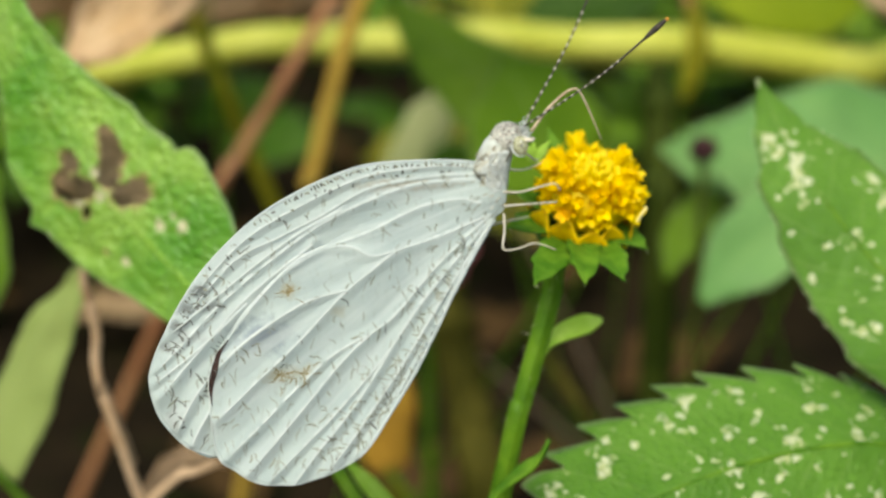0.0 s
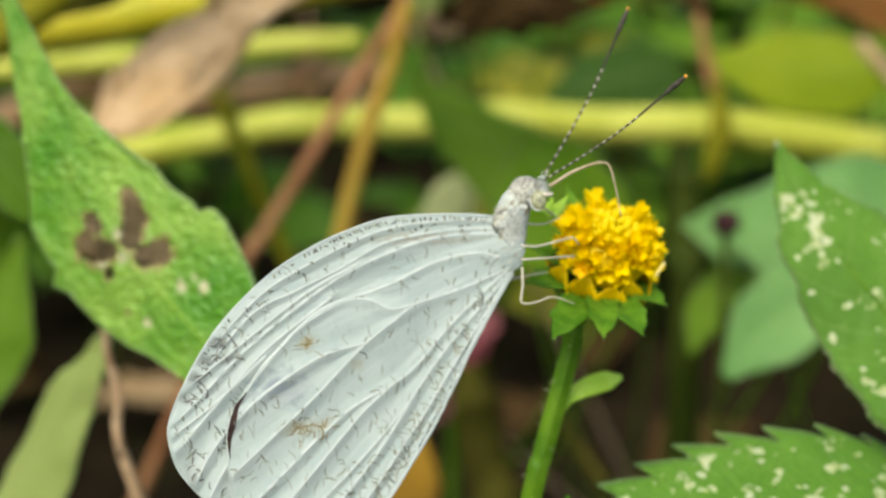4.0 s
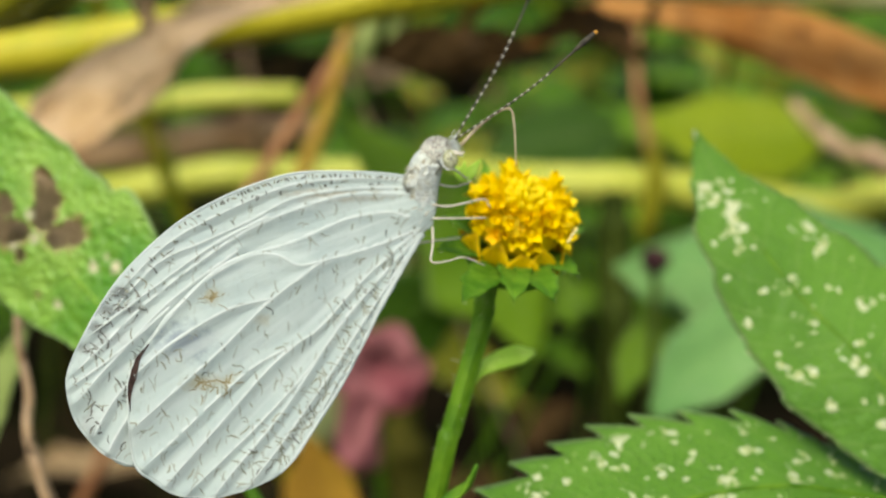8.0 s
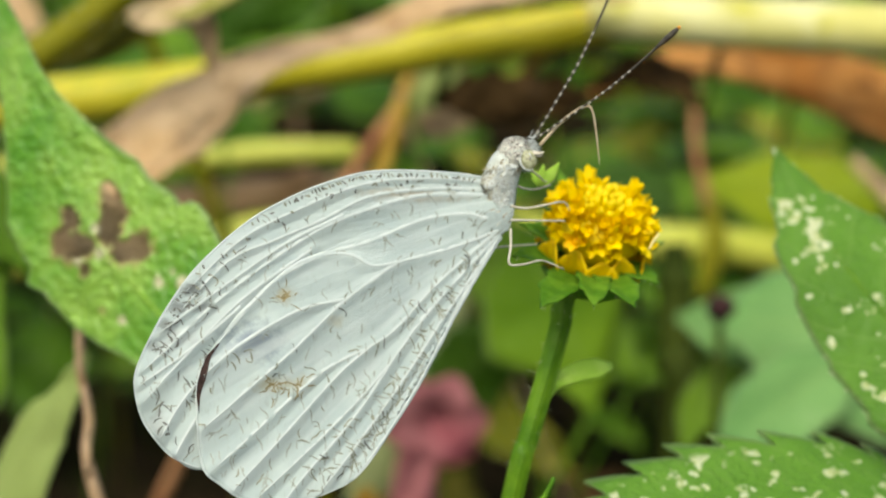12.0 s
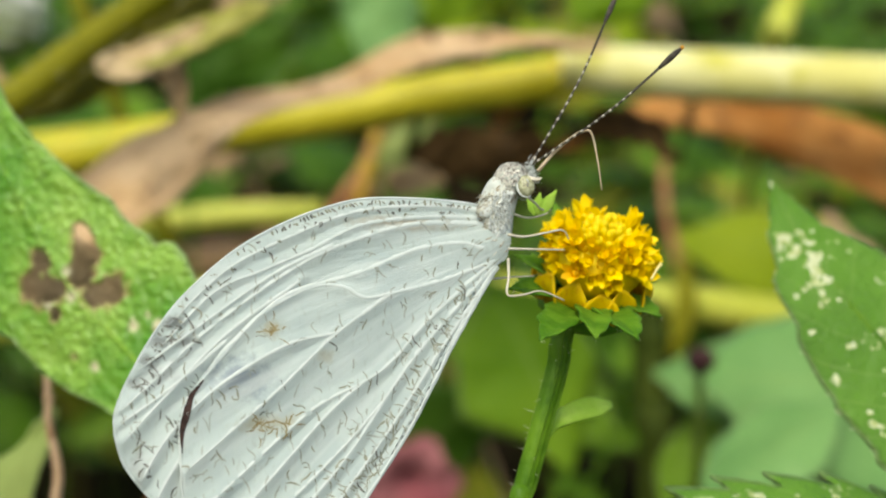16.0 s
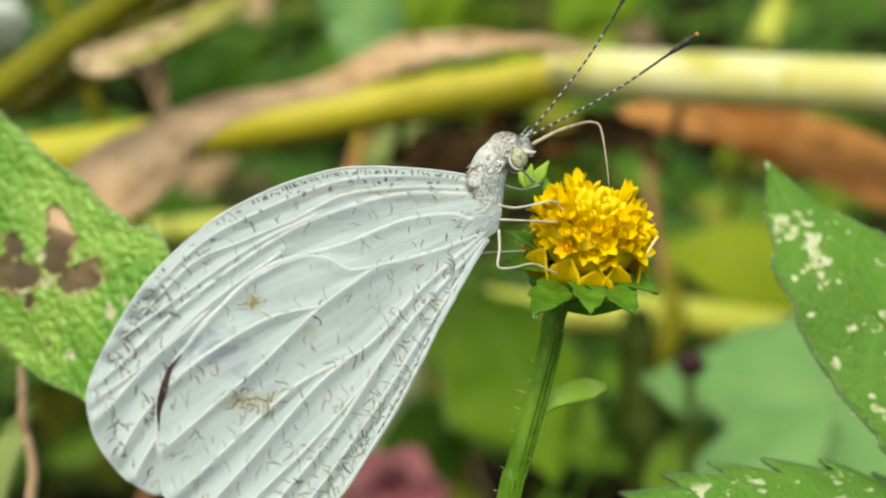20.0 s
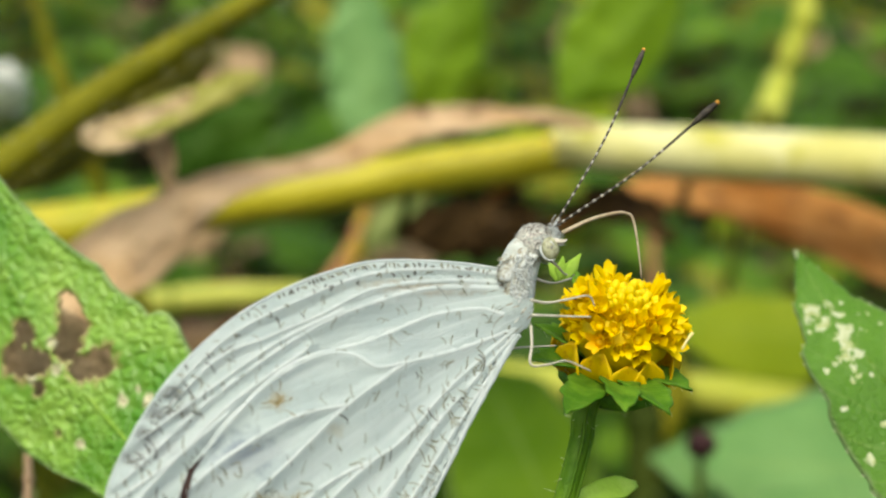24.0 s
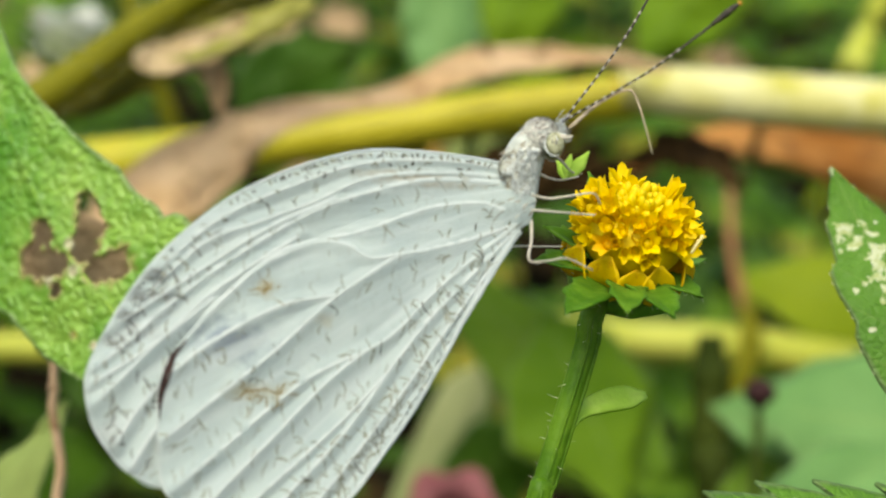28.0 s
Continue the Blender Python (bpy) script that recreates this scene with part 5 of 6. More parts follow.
def undergrowth():
    """The crowd of low herbs farther back and all round, each a leaning stalk with its leaves, and the litter under them."""
    rng = random.Random(11)
    # green and olive herbs get stalks darkened as if shaded
    mats = [(M_LEAF_MID, M_STALK_SHADE, "mid green"), (M_LEAF_DEEP, M_STALK_SHADE, "dark green"), (M_LEAF_OLIVE, M_DARK_OLIVE, "olive"), (M_LEAF_LIME, M_STALK_LIME, "yellow-green"), (M_DRY_BROWN, M_STALK_TAN, "dead tan")]
    share = [0, 0, 0, 0, 1, 1, 1, 1, 1, 1, 1, 1, 2, 2, 3, 4]
    leaves, stems = [Shape() for _ in mats], [Shape() for _ in mats]

    def herb(x, y, high, many, size):
        g = rng.choice(share if y > 0.8 else share[:14])
        foot = Vector((x, y, -0.004))
        top = foot + Vector((rng.uniform(-0.25, 0.25) * high, rng.uniform(-0.2, 0.3) * high, high))
        line = spline([foot, foot.lerp(top, 0.5) + Vector((rng.uniform(-0.06, 0.06) * high, 0, 0)), top], 10)
        stems[g].tube(line[::2], [0.0013, 0.0010, 0.0006], 5, 1.0, 6)
        for k in range(many):
            p = line[min(10, 4 + int(6.99 * (k + 0.5) / many))]
            w, up = k * 2.4 + rng.uniform(-0.6, 0.6), rng.uniform(-0.55, 0.55)
            d = Vector((math.cos(w), math.sin(w), up)).normalized()
            ln = size * rng.uniform(0.6, 1.3)
            hw = ln * rng.uniform(0.2, 0.4)
            sd = d.cross(Vector((rng.uniform(-0.6, 0.6), rng.uniform(-1.0, 0.3), 1))).normalized()
            leaves[g].blade([p, p + d * ln * 0.5 + UP * ln * 0.08, p + d * ln - UP * ln * 0.1], [hw * 0.1, hw, hw * 0.8, 0.0004], [hw * 0.1, hw, hw * 0.8, 0.0004], sd, 8, 2, 0.2, wave=hw * 0.2, seed=rng.random() * 50)

    # the thicket before the camera
    for _ in range(195):
        y = 0.58 + 1.35 * rng.random() ** 1.2
        x = rng.uniform(-0.22, 0.22) * (0.6 + 2.4 * y)
        herb(x, y, (0.18 + 0.11 * (y - 0.48)) * rng.uniform(0.6, 1.1), rng.randrange(5, 9), 0.040 * (0.8 + 0.8 * y))
    for _ in range(110):
        y = 1.7 + 2.2 * rng.random()
        herb(rng.uniform(-0.4, 0.4) * y, y, rng.uniform(0.2, 0.42), rng.randrange(5, 9), 0.09)
    # it goes on more thinly to the sides, behind and beyond
    made = 0
    while made < 420:
        x, y = rng.gauss(0, 1.7), rng.gauss(0.9, 1.7)
        if math.hypot(x, y) < 0.5 or (y > 0.2 and abs(x) < 0.25 * (0.6 + 2.4 * y) and y < 1.6):
            continue
        herb(x, y, (0.16 if y < 0.3 else 0.26 + 0.05 * max(0, y - 1)) * rng.uniform(0.5, 1.1), rng.randrange(4, 8), 0.05)
        made += 1
    for g, (mat, stem_mat, tone) in enumerate(mats):
        for name, shape, m, lab in (("undergrowth_leaves", leaves[g], mat, "many " + tone + " undergrowth leaves"), ("undergrowth_stalks", stems[g], stem_mat, "many thin stalks of the undergrowth")):
            shape.mark, shape.bleach = [], []
            ob = new(name, shape.mesh(name))
            ob.data.materials.append(m)
            tagged(ob, lab, "undergrowth", kind="stuff")
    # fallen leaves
    for mat, count, lab in ((M_DRY_BROWN, 60, "brown fallen leaves on the soil"), (M_NEAR_BLACK, 500, "near-black leaves on the soil")):
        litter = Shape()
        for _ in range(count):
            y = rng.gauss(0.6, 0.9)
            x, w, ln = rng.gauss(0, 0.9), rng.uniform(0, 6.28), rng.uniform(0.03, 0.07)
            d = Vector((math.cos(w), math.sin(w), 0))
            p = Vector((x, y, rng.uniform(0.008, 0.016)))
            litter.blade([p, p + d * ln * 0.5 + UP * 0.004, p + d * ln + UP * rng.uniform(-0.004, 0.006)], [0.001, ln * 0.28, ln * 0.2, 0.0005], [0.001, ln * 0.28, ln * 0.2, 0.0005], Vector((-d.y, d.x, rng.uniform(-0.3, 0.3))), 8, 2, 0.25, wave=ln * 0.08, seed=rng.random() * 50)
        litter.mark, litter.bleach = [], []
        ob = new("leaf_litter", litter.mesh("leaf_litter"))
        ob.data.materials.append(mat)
        tagged(ob, lab, "leaf litter", kind="stuff")


undergrowth()


# ---------------------------------------------------------------- the butterfly
def catmull2(pts, n):
    return [(p.x, p.y) for p in spline([(x, y, 0) for x, y in pts], n)]


def butterfly():
    root = new("butterfly")
    tagged(root, "small white butterfly with closed flecked wings, feeding on the flower", "butterfly")
    bx, by, bd = (-0.632, -0.021, -0.504)
    root.matrix_basis = PLAN @ Matrix.Translation((bx * 0.01, bd * 0.01, by * 0.01))
    # wing axes in the butterfly's space: towards the tip, up, and out of the wing
    ax = Vector((-0.95, -0.312, 0)).normalized()
    an = Vector((0.312, -0.95, 0)).normalized()

    fore_veins = ([(0.4, 1.9), (4.0, 2.1), (8.0, 1.7), (11.9, 0.2), (15.1, -1.5), (18.1, -4.3)], [(0.5, 1.5), (4.0, 1.5), (7.7, 1.0), (10.6, -0.4), (13.2, -1.5), (15.8, -2.7), (18.9, -5.9)],
                  [(0.5, 1.2), (4.7, 1.1), (8.3, 0.1), (10.6, -0.9), (13.2, -2.5), (16.4, -4.9), (19.2, -7.5), (20.5, -8.7)], [(11.1, -2.0), (14.8, -4.6), (17.5, -7.2), (20.4, -10.3)],
                  [(15.1, -5.2), (17.9, -7.5), (20.6, -9.4)], [(17.1, -8.8), (18.5, -10.6), (19.4, -12.2)], [(17.4, -11.1), (18.2, -12.4), (18.6, -13.2)], [(9.3, -0.1), (12.6, -1.7), (16.1, -4.1), (19.6, -6.6)])
    hind_veins = ([(0.9, -0.2), (2.2, 0.1), (4.7, -0.3), (8.0, -1.6), (11.9, -2.8), (14.8, -5.3), (16.1, -6.7)], [(0.2, -0.9), (3.3, -2.0), (6.2, -2.7), (7.7, -2.9), (8.9, -2.3), (10.6, -2.4), (13.2, -3.8), (15.6, -6.3), (16.6, -7.5)],
                  [(6.2, -2.7), (9.3, -4.9), (12.2, -7.6), (15.4, -10.3), (17.3, -11.9)], [(9.2, -4.8), (11.9, -5.4), (15.1, -7.2), (17.2, -8.9)], [(0.3, -1.0), (4.0, -4.1), (6.2, -6.4), (7.7, -7.4), (10.6, -8.9), (14.8, -12.5), (16.8, -14.2)],
                  [(7.7, -7.4), (9.6, -9.0), (13.2, -12.8), (15.6, -15.3)], [(0.2, -1.2), (4.5, -5.7), (6.6, -8.4), (9.0, -11.0), (11.9, -13.7), (14.4, -15.9)], [(6.0, -7.6), (8.6, -11.3), (11.2, -14.2), (12.8, -16.1)],
                  [(0.0, -1.2), (3.1, -5.4), (5.8, -9.3), (8.5, -12.9), (10.8, -15.7)], [(0.1, -1.3), (2.6, -5.4), (5.1, -9.9), (7.5, -13.4), (8.8, -14.9)])
    lead = np.array(catmull2([(3.3, 0.4), (6.0, -0.3), (9.3, -1.6), (12.3, -3.2), (14.5, -5.0), (16.1, -6.7)], 80))
    lines = {k: np.array([p for v in vs for p in catmull2(v, 40)]) for k, vs in (("fore", fore_veins), ("hind", hind_veins))}

    def lift(x, y, wing="hind"):
        """Height over the wing's plane: soft ridges along the veins, waves between, a bulge over the body, the hindwing's leading edge laid down."""
        r, w = math.hypot(x, y), math.atan2(y, x)
        d2 = float(((lines[wing] - (x, y)) ** 2).sum(1).min())
        ridge = 0.00010 * (1 + r / 20) * math.exp(-d2 / 0.16) * min(1, r / 3)
        ridge += 0.0007 * math.exp(-((x + 0.3) ** 2 + (y - 0.3) ** 2) / 2.4)
        if wing == "hind":
            ridge -= 0.00023 * math.exp(-float(((lead - (x, y)) ** 2).sum(1).min()) / 1.1)
        return ridge + 0.00009 * noise.noise(Vector((x * 0.35, y * 0.35, 1))) + 0.000012 * noise.noise(Vector((x * 2.0, y * 2.0, 7))) + 0.000001 * (r * (14 - r))

    def on_wing(x, y, off=0.0, wing="hind"):
        return ax * (x * 0.001) + UP * (y * 0.001) + an * (lift(x, y, wing) + off)

    def plane(edge, off, wing, far=False):
        s = Shape()
        n, k = (110, 20) if far else (260, 64)
        rim = catmull2(edge, n)
        for x, y in rim:
            for i in range(k + 1):
                f = (i / k) ** 0.8
                q = None if far else on_wing(x * f, y * f, off, wing)
                if far:
                    q = ax * (x * f * 0.00097) + UP * (y * f * 0.00097) + an * off
                s.v.append(q)
                s.uv.append((x * f, y * f))
        n = len(rim)
        for j in range(n - 1):
            for i in range(k):
                a = j * (k + 1) + i
                s.f.append((a, a + 1, a + k + 2, a + k + 1))
        return s

    fore = [(0.9, 2.2), (2.6, 2.4), (5.3, 2.5), (7.7, 2.4), (9.7, 1.9), (11.6, 1.2), (13.6, 0.2), (15.1, -0.8), (16.7, -2.2), (18.1, -3.7), (19.3, -5.5), (20.2, -7.2), (20.8, -8.7), (20.8, -9.9), (20.4, -11.3), (19.6, -12.5), (18.7, -13.4), (17.1, -14.1), (13.5, -12.9), (8.0, -7.9), (2.6, -2.5)]
    hind = [(0.9, 0.8), (3.3, 0.4), (6.0, -0.3), (9.3, -1.6), (12.3, -3.2), (14.5, -5.0), (16.1, -6.7), (17.1, -8.0), (17.5, -9.2), (17.5, -10.8), (17.4, -12.5), (17.1, -14.1), (16.2, -14.9), (15.1, -15.7), (14.0, -16.0), (12.4, -16.1), (10.6, -15.7), (8.9, -15.0), (7.6, -13.7), (6.2, -11.5), (4.5, -8.8), (2.9, -5.7), (1.5, -3.3), (0.1, -1.2)]
    fw = part("forewing", plane([(-0.55, 0.3), (-0.4, 1.5)] + fore + [(0.4, -1.0), (-0.5, -0.3), (-0.55, 0.3)], 0.00010, "fore"), M_WING, root, "white forewing, grey at the apex", 0.00006)
    hw = part("hindwing", plane([(-0.6, 0.1), (-0.45, 0.9)] + hind + [(-0.4, -0.8), (-0.6, 0.1)], 0.00036, "hind"), M_WING, root, "white hindwing, flecked with brown", 0.00006)
    part("forewing", plane(fore, -0.0004, "fore", True), M_WING, root, "white forewing of the far side", 0.00006)
    part("hindwing", plane(hind, -0.0007, "hind", True), M_WING, root, "white hindwing of the far side", 0.00006)

    def vein(pts, off, wing, kind, w0=0.16, w1=0.11):
        """A raised pale vein, a low rounded band on the membrane."""
        line, s = catmull2(pts, 60), Shape()
        for i, (x, y) in enumerate(line):
            (xa, ya), (xb, yb) = line[max(i - 1, 0)], line[min(i + 1, len(line) - 1)]
            g = math.hypot(xb - xa, yb - ya) or 1.0
            nx, ny = -(yb - ya) / g, (xb - xa) / g
            w = (w0 + (w1 - w0) * i / (len(line) - 1)) * (1 + 0.3 * noise.noise(Vector((x * 1.5, y * 1.5, 4)))) * min(1, (len(line) - i) / 8)
            for a, h in ((-1, -0.00002), (-0.6, 0.00001), (0, 0.00003), (0.6, 0.00001), (1, -0.00002)):
                s.v.append(on_wing(x + nx * w * a, y + ny * w * a, off + h, kind))
        for i in range(len(line) - 1):
            s.f += [(5 * i + k, 5 * i + k + 1, 5 * i + k + 6, 5 * i + k + 5) for k in range(4)]
        part("vein", s, M_VEIN, wing)

    for pts in fore_veins:
        vein(pts, 0.00013, fw, "fore")
    for pts in hind_veins:
        vein(pts, 0.00039, hw, "hind")
    # pale rim of the costa and margins
    for edge, off, wing, cut in ((fore, 0.00012, fw, 18), (hind[7:], 0.00038, hw, 99)):
        line = [on_wing(x, y, off, "fore" if wing is fw else "hind") for x, y in catmull2(edge[:cut], 60)]
        part("margin", Shape().tube(line, [0.00007, 0.00005], 6, 0.7, 60), M_VEIN, wing)

    # short crooked flecks
    rng = random.Random(21)
    flecks = {"pale": Shape(), "dark": Shape(), "buff": Shape(), "faint": Shape()}

    def inside(x, y, edge):
        c = False
        for (x1, y1), (x2, y2) in zip(edge, edge[1:] + edge[:1]):
            if (y1 > y) != (y2 > y) and x < (x2 - x1) * (y - y1) / (y2 - y1) + x1:
                c = not c
        return c

    def fleck(x, y, ang, ln, wd, off, kind):
        wing = "hind" if off > 0.0003 else "fore"
        s = flecks[kind]
        n, start = 6, len(s.v)
        a = ang
        px, py = x - math.cos(a) * ln / 2, y - math.sin(a) * ln / 2
        if not all(inside(u, v, rim_f) or inside(u, v, rim_h) for u, v in ((px, py), (2 * x - px, 2 * y - py), (px + wd, py), (px, py - wd), (2 * x - px + wd, 2 * y - py), (2 * x - px, 2 * y - py - wd))):
            return
        for i in range(n + 1):
            w = wd * (0.35 + 0.65 * math.sin(math.pi * (i + 0.4) / (n + 0.8))) * rng.uniform(0.6, 1.2)
            nx, ny = -math.sin(a) * w / 2, math.cos(a) * w / 2
            s.v.append(on_wing(px + nx, py + ny, off, wing))
            s.v.append(on_wing(px - nx, py - ny, off, wing))
            a += rng.gauss(0, 0.36)
            px += math.cos(a) * ln / n
            py += math.sin(a) * ln / n
        for i in range(n):
            b = start + 2 * i
            s.f.append((b, b + 1, b + 3, b + 2))

    spots = [(cx, cy, rx) for (cx, cy), (rx, ry), col, amt in WING_CLOUDS[1:4]]
    smudges = [(cx, cy) for (cx, cy), size, col, amt in WING_CLOUDS[4:11]]
    rim_f, rim_h = catmull2(fore, 120), catmull2(hind, 120)
    made = 0
    while made < 330:
        x, y = rng.uniform(-0.5, 24), rng.uniform(-19, 4)
        on_h = inside(x, y, rim_h)
        if not on_h and not inside(x, y, rim_f):
            continue
        lo = min((math.hypot(x - a, y - b) for a, b in rim_h[62:]), default=9) if on_h else 9
        edge = math.exp(-(lo / 2.4) ** 2)
        apex = 0 if on_h else 0.5 * math.exp(-((x - 18.5) / 3.0) ** 2)
        if rng.random() > 0.30 + 0.70 * max(edge, apex):
            continue
        ang = math.pi / 2 + rng.gauss(0, 0.24)
        dark = (apex > 0.2 and rng.random() < 0.5) or rng.random() < 0.08
        fleck(x, y, ang, rng.uniform(0.35, 1.05), rng.uniform(0.07, 0.13), 0.00041 if on_h else 0.00015, "dark" if dark else rng.choice(("pale", "faint", "faint")))
        if rng.random() < 0.22:
            fleck(x + rng.uniform(-0.2, 0.2), y + rng.uniform(-0.3, 0.3), ang + rng.choice((-1, 1)) * rng.uniform(0.7, 1.5), rng.uniform(0.2, 0.45), 0.07, 0.00041 if on_h else 0.00015, "pale")
        made += 1
    # a net of longer, crooked flecks beside the inner margin
    for _ in range(120):
        k = rng.randrange(80, 118)
        x, y = rim_h[k]
        g = 1 - rng.random() ** 1.3 * 0.26
        x, y = x * g + rng.gauss(0, 0.25) + rng.random() * 1.4, y * g + rng.gauss(0, 0.25)
        if inside(x, y, rim_h):
            fleck(x, y, math.atan2(y, x) + rng.choice((0.5, 1.6, 2.2)) + rng.gauss(0, 0.3), rng.uniform(0.4, 1.1), rng.uniform(0.08, 0.14), 0.00041, "dark" if rng.random() < 0.08 else rng.choice(("pale", "pale", "faint")))
    # a looped scribble by the dark mark, and one on the hind border
    for x, y, a, ln in ((14.7, -7.5, 0.3, 0.6), (14.45, -7.9, 1.7, 0.7), (14.7, -8.3, -0.3, 0.5), (15.2, -7.9, 1.4, 0.9), (15.5, -8.4, 1.2, 0.6), (11.2, -12.2, 1.5, 0.9), (11.6, -12.7, 0.2, 0.8), (11.9, -12.2, 1.2, 0.6)):
        fleck(x, y, a, ln, 0.11, 0.000415, "pale")
    # thick, star-like clusters in the buff patches
    for cx, cy, rad in spots:
        for _ in range(17):
            w, d = rng.uniform(0, 6.28), abs(rng.gauss(0, 0.6)) * rad
            x, y = cx + math.cos(w) * d, cy + math.sin(w) * d * 0.7
            if inside(x, y, rim_h):
                fleck(x, y, w + rng.gauss(0, 0.5), rng.uniform(0.25, 0.7), rng.uniform(0.06, 0.10), 0.000415, "buff")
    # dark marks in rows at the forewing's tip
    for cx, cy in smudges:
        for _ in range(4):
            x, y = cx + rng.gauss(0, 0.5), cy + rng.gauss(0, 0.28)
            if inside(x, y, rim_f) and not inside(x, y, rim_h):
                fleck(x, y, rng.choice((0.9, 1.6)) + rng.gauss(0, 0.3), rng.uniform(0.3, 0.7), rng.uniform(0.09, 0.17), 0.00015, "dark")
    # ticks across the leading edge, in two uneven rows
    line = catmull2(fore[:11], 90)
    for i in range(3, 88):
        x, y = line[i]
        tx, ty = line[i + 1][0] - line[i - 1][0], line[i + 1][1] - line[i - 1][1]
        a = math.atan2(ty, tx) + math.pi / 2
        dx, dy = math.cos(a) * (1 if math.sin(a) > 0 else -1), abs(math.sin(a))
        for o, chance in ((rng.uniform(0.2, 0.26), 0.92 if i < 52 else 0.3), (rng.uniform(0.55, 0.95), 0.35)):
            if rng.random() < chance:
                fleck(x - dx * o, y - dy * o, a + rng.gauss(0, 0.14), rng.uniform(0.2, 0.36), rng.uniform(0.10, 0.16), 0.00016, "dark" if rng.random() < 0.7 else "pale")
    # feathery fringe of the dark mark
    for k in range(16):
        f = k / 15
        fleck(16.55 + 1.05 * f - 0.5 * (f - 0.5) ** 2 + 0.25, -7.1 - 3.3 * f, rng.gauss(0.5, 0.25), rng.uniform(0.25, 0.5), 0.06, 0.00016, "dark")
    for kind, mat, lab in (("pale", M_FLECK, "brown flecks"), ("dark", M_FLECK_DARK, "dark grey flecks"), ("buff", M_FLECK_BUFF, "buff brown flecks"), ("faint", M_FLECK_FAINT, "faint grey flecks")):
        ob = part("fleck_pattern", flecks[kind], mat, root, lab)
        tagged(ob, kind="stuff")
    slit = Shape()
    cen = catmull2([(16.3, -7.2), (16.9, -8.0), (17.2, -9.1), (17.4, -10.0), (17.4, -11.0)], 14)
    for i, (x, y) in enumerate(cen):
        w = 0.02 + 0.36 * math.sin(math.pi * min(1, (i + 0.6) / 14.5)) ** 1.3
        slit.v += [on_wing(x - w * 0.35, y, 0.00043), on_wing(x + w * 0.65, y + 0.05, 0.00043)]
    slit.f = [(2 * i, 2 * i + 1, 2 * i + 3, 2 * i + 2) for i in range(14)]
    part("dark_slit", slit, M_SLIT, root, "dark brown crescent mark")

    # body: points in the butterfly's space
    def B(u, v, d):
        return Vector(((u - bx) * 0.01, (d - bd) * 0.01, (v - by) * 0.01))

    def at(p):
        return B(*p)

    def scale(s, p, n, along, ln, wd, rise):
        """One small body scale, which lies along the body with its tip raised."""
        t = (along - n * along.dot(n)).normalized()
        b = n.cross(t) * wd
        k = len(s.v)
        e = p + t * ln + n * rise
        m = p.lerp(e, 0.6)
        s.v += [p - b * 0.6, p + b * 0.6, m + b + n * rise * 0.2, e, m - b + n * rise * 0.2]
        s.f.append((k, k + 1, k + 2, k + 3, k + 4))

    spine = [at(p) for p in [(-0.53, 0.36, -0.54), (-0.58, 0.28, -0.54), (-0.612, 0.19, -0.53), (-0.617, 0.08, -0.515), (-0.62, -0.01, -0.505), (-0.64, -0.11, -0.5)]]
    fat = cm([0.065, 0.09, 0.095, 0.087, 0.076, 0.04])
    part("thorax", Shape().tube(spine, fat, 18, 1.1, 30), M_BODY, root, "downy cream thorax")
    line = spline(spine, 60)
    cover = Shape()
    for _ in range(2600):
        f = rng.uniform(0.04, 0.99)
        i = min(59, int(f * 60))
        t = (line[i + 1] - line[i]).normalized()
        a = t.cross(Vector((0, 1, 0))).normalized()
        b = t.cross(a)
        w = rng.uniform(0, 6.283)
        n = a * math.cos(w) + b * math.sin(w)
        p = line[i] + n * (ramp(fat, f) * 1.03)
        scale(cover, p, n, t + Vector((-0.5, 0, 0)) + n.cross(t) * rng.gauss(0, 0.3), rng.uniform(0.00025, 0.00045), rng.uniform(0.00004, 0.00006), rng.uniform(0.0, 0.00003))
    tagged(part("body_scale_cover", cover, M_SCALES, root, "cream and brown body scales"), kind="stuff")
    mid = line[34]
    tail = mid + Vector((-0.007, -0.0010, -0.0095))
    part("abdomen", Shape().tube([mid, mid.lerp(tail, 0.4) + Vector((0.0004, 0.0012, 0)), tail + Vector((0, 0.001, 0))], [0.0006, 0.0005, 0.0004, 0.0002], 12, 1.0, 14), M_BODY, root, "slim pale abdomen")
    # rounded lobe over the wing root
    lobe_at = at((-0.652, 0.19, -0.607))
    axes = (Vector((0.00066, 0, 0.00044)), Vector((0, 0.00020, 0)), Vector((-0.00026, 0, 0.00046)))
    part("wing_root", Shape().ball(lobe_at, axes, 12, 16, 0.12), M_FUZZ, root, "white rounded scale lobe")
    cover = Shape()
    for _ in range(330):
        d = Vector((rng.gauss(0, 1), rng.gauss(0, 1), rng.gauss(0, 1))).normalized()
        p = lobe_at + axes[0] * d.x * 1.04 + axes[1] * d.y * 1.04 + axes[2] * d.z * 1.04
        scale(cover, p, d, Vector((-0.8, 0, -0.6)), rng.uniform(0.00014, 0.00024), 0.00006, rng.uniform(0.0, 0.00001))
    # white down along the side of the thorax
    down = Shape()
    for _ in range(520):
        f = rng.uniform(0.22, 0.98)
        i = min(59, int(f * 60))
        p = line[i] + Vector((rng.uniform(-0.5, 0.8), -1, 0)).normalized() * (ramp(fat, f) * 1.02)
        d = Vector((rng.gauss(0, 0.4), rng.uniform(-0.7, -0.2), rng.gauss(-0.8, 0.4))).normalized()
        down.tube([p, p + d * rng.uniform(0.00015, 0.0004)], [0.00004, 0.00002], 4, 1.0, 1)
    tagged(part("thorax_down", down, M_FUZZ, root, "white down"), kind="stuff")
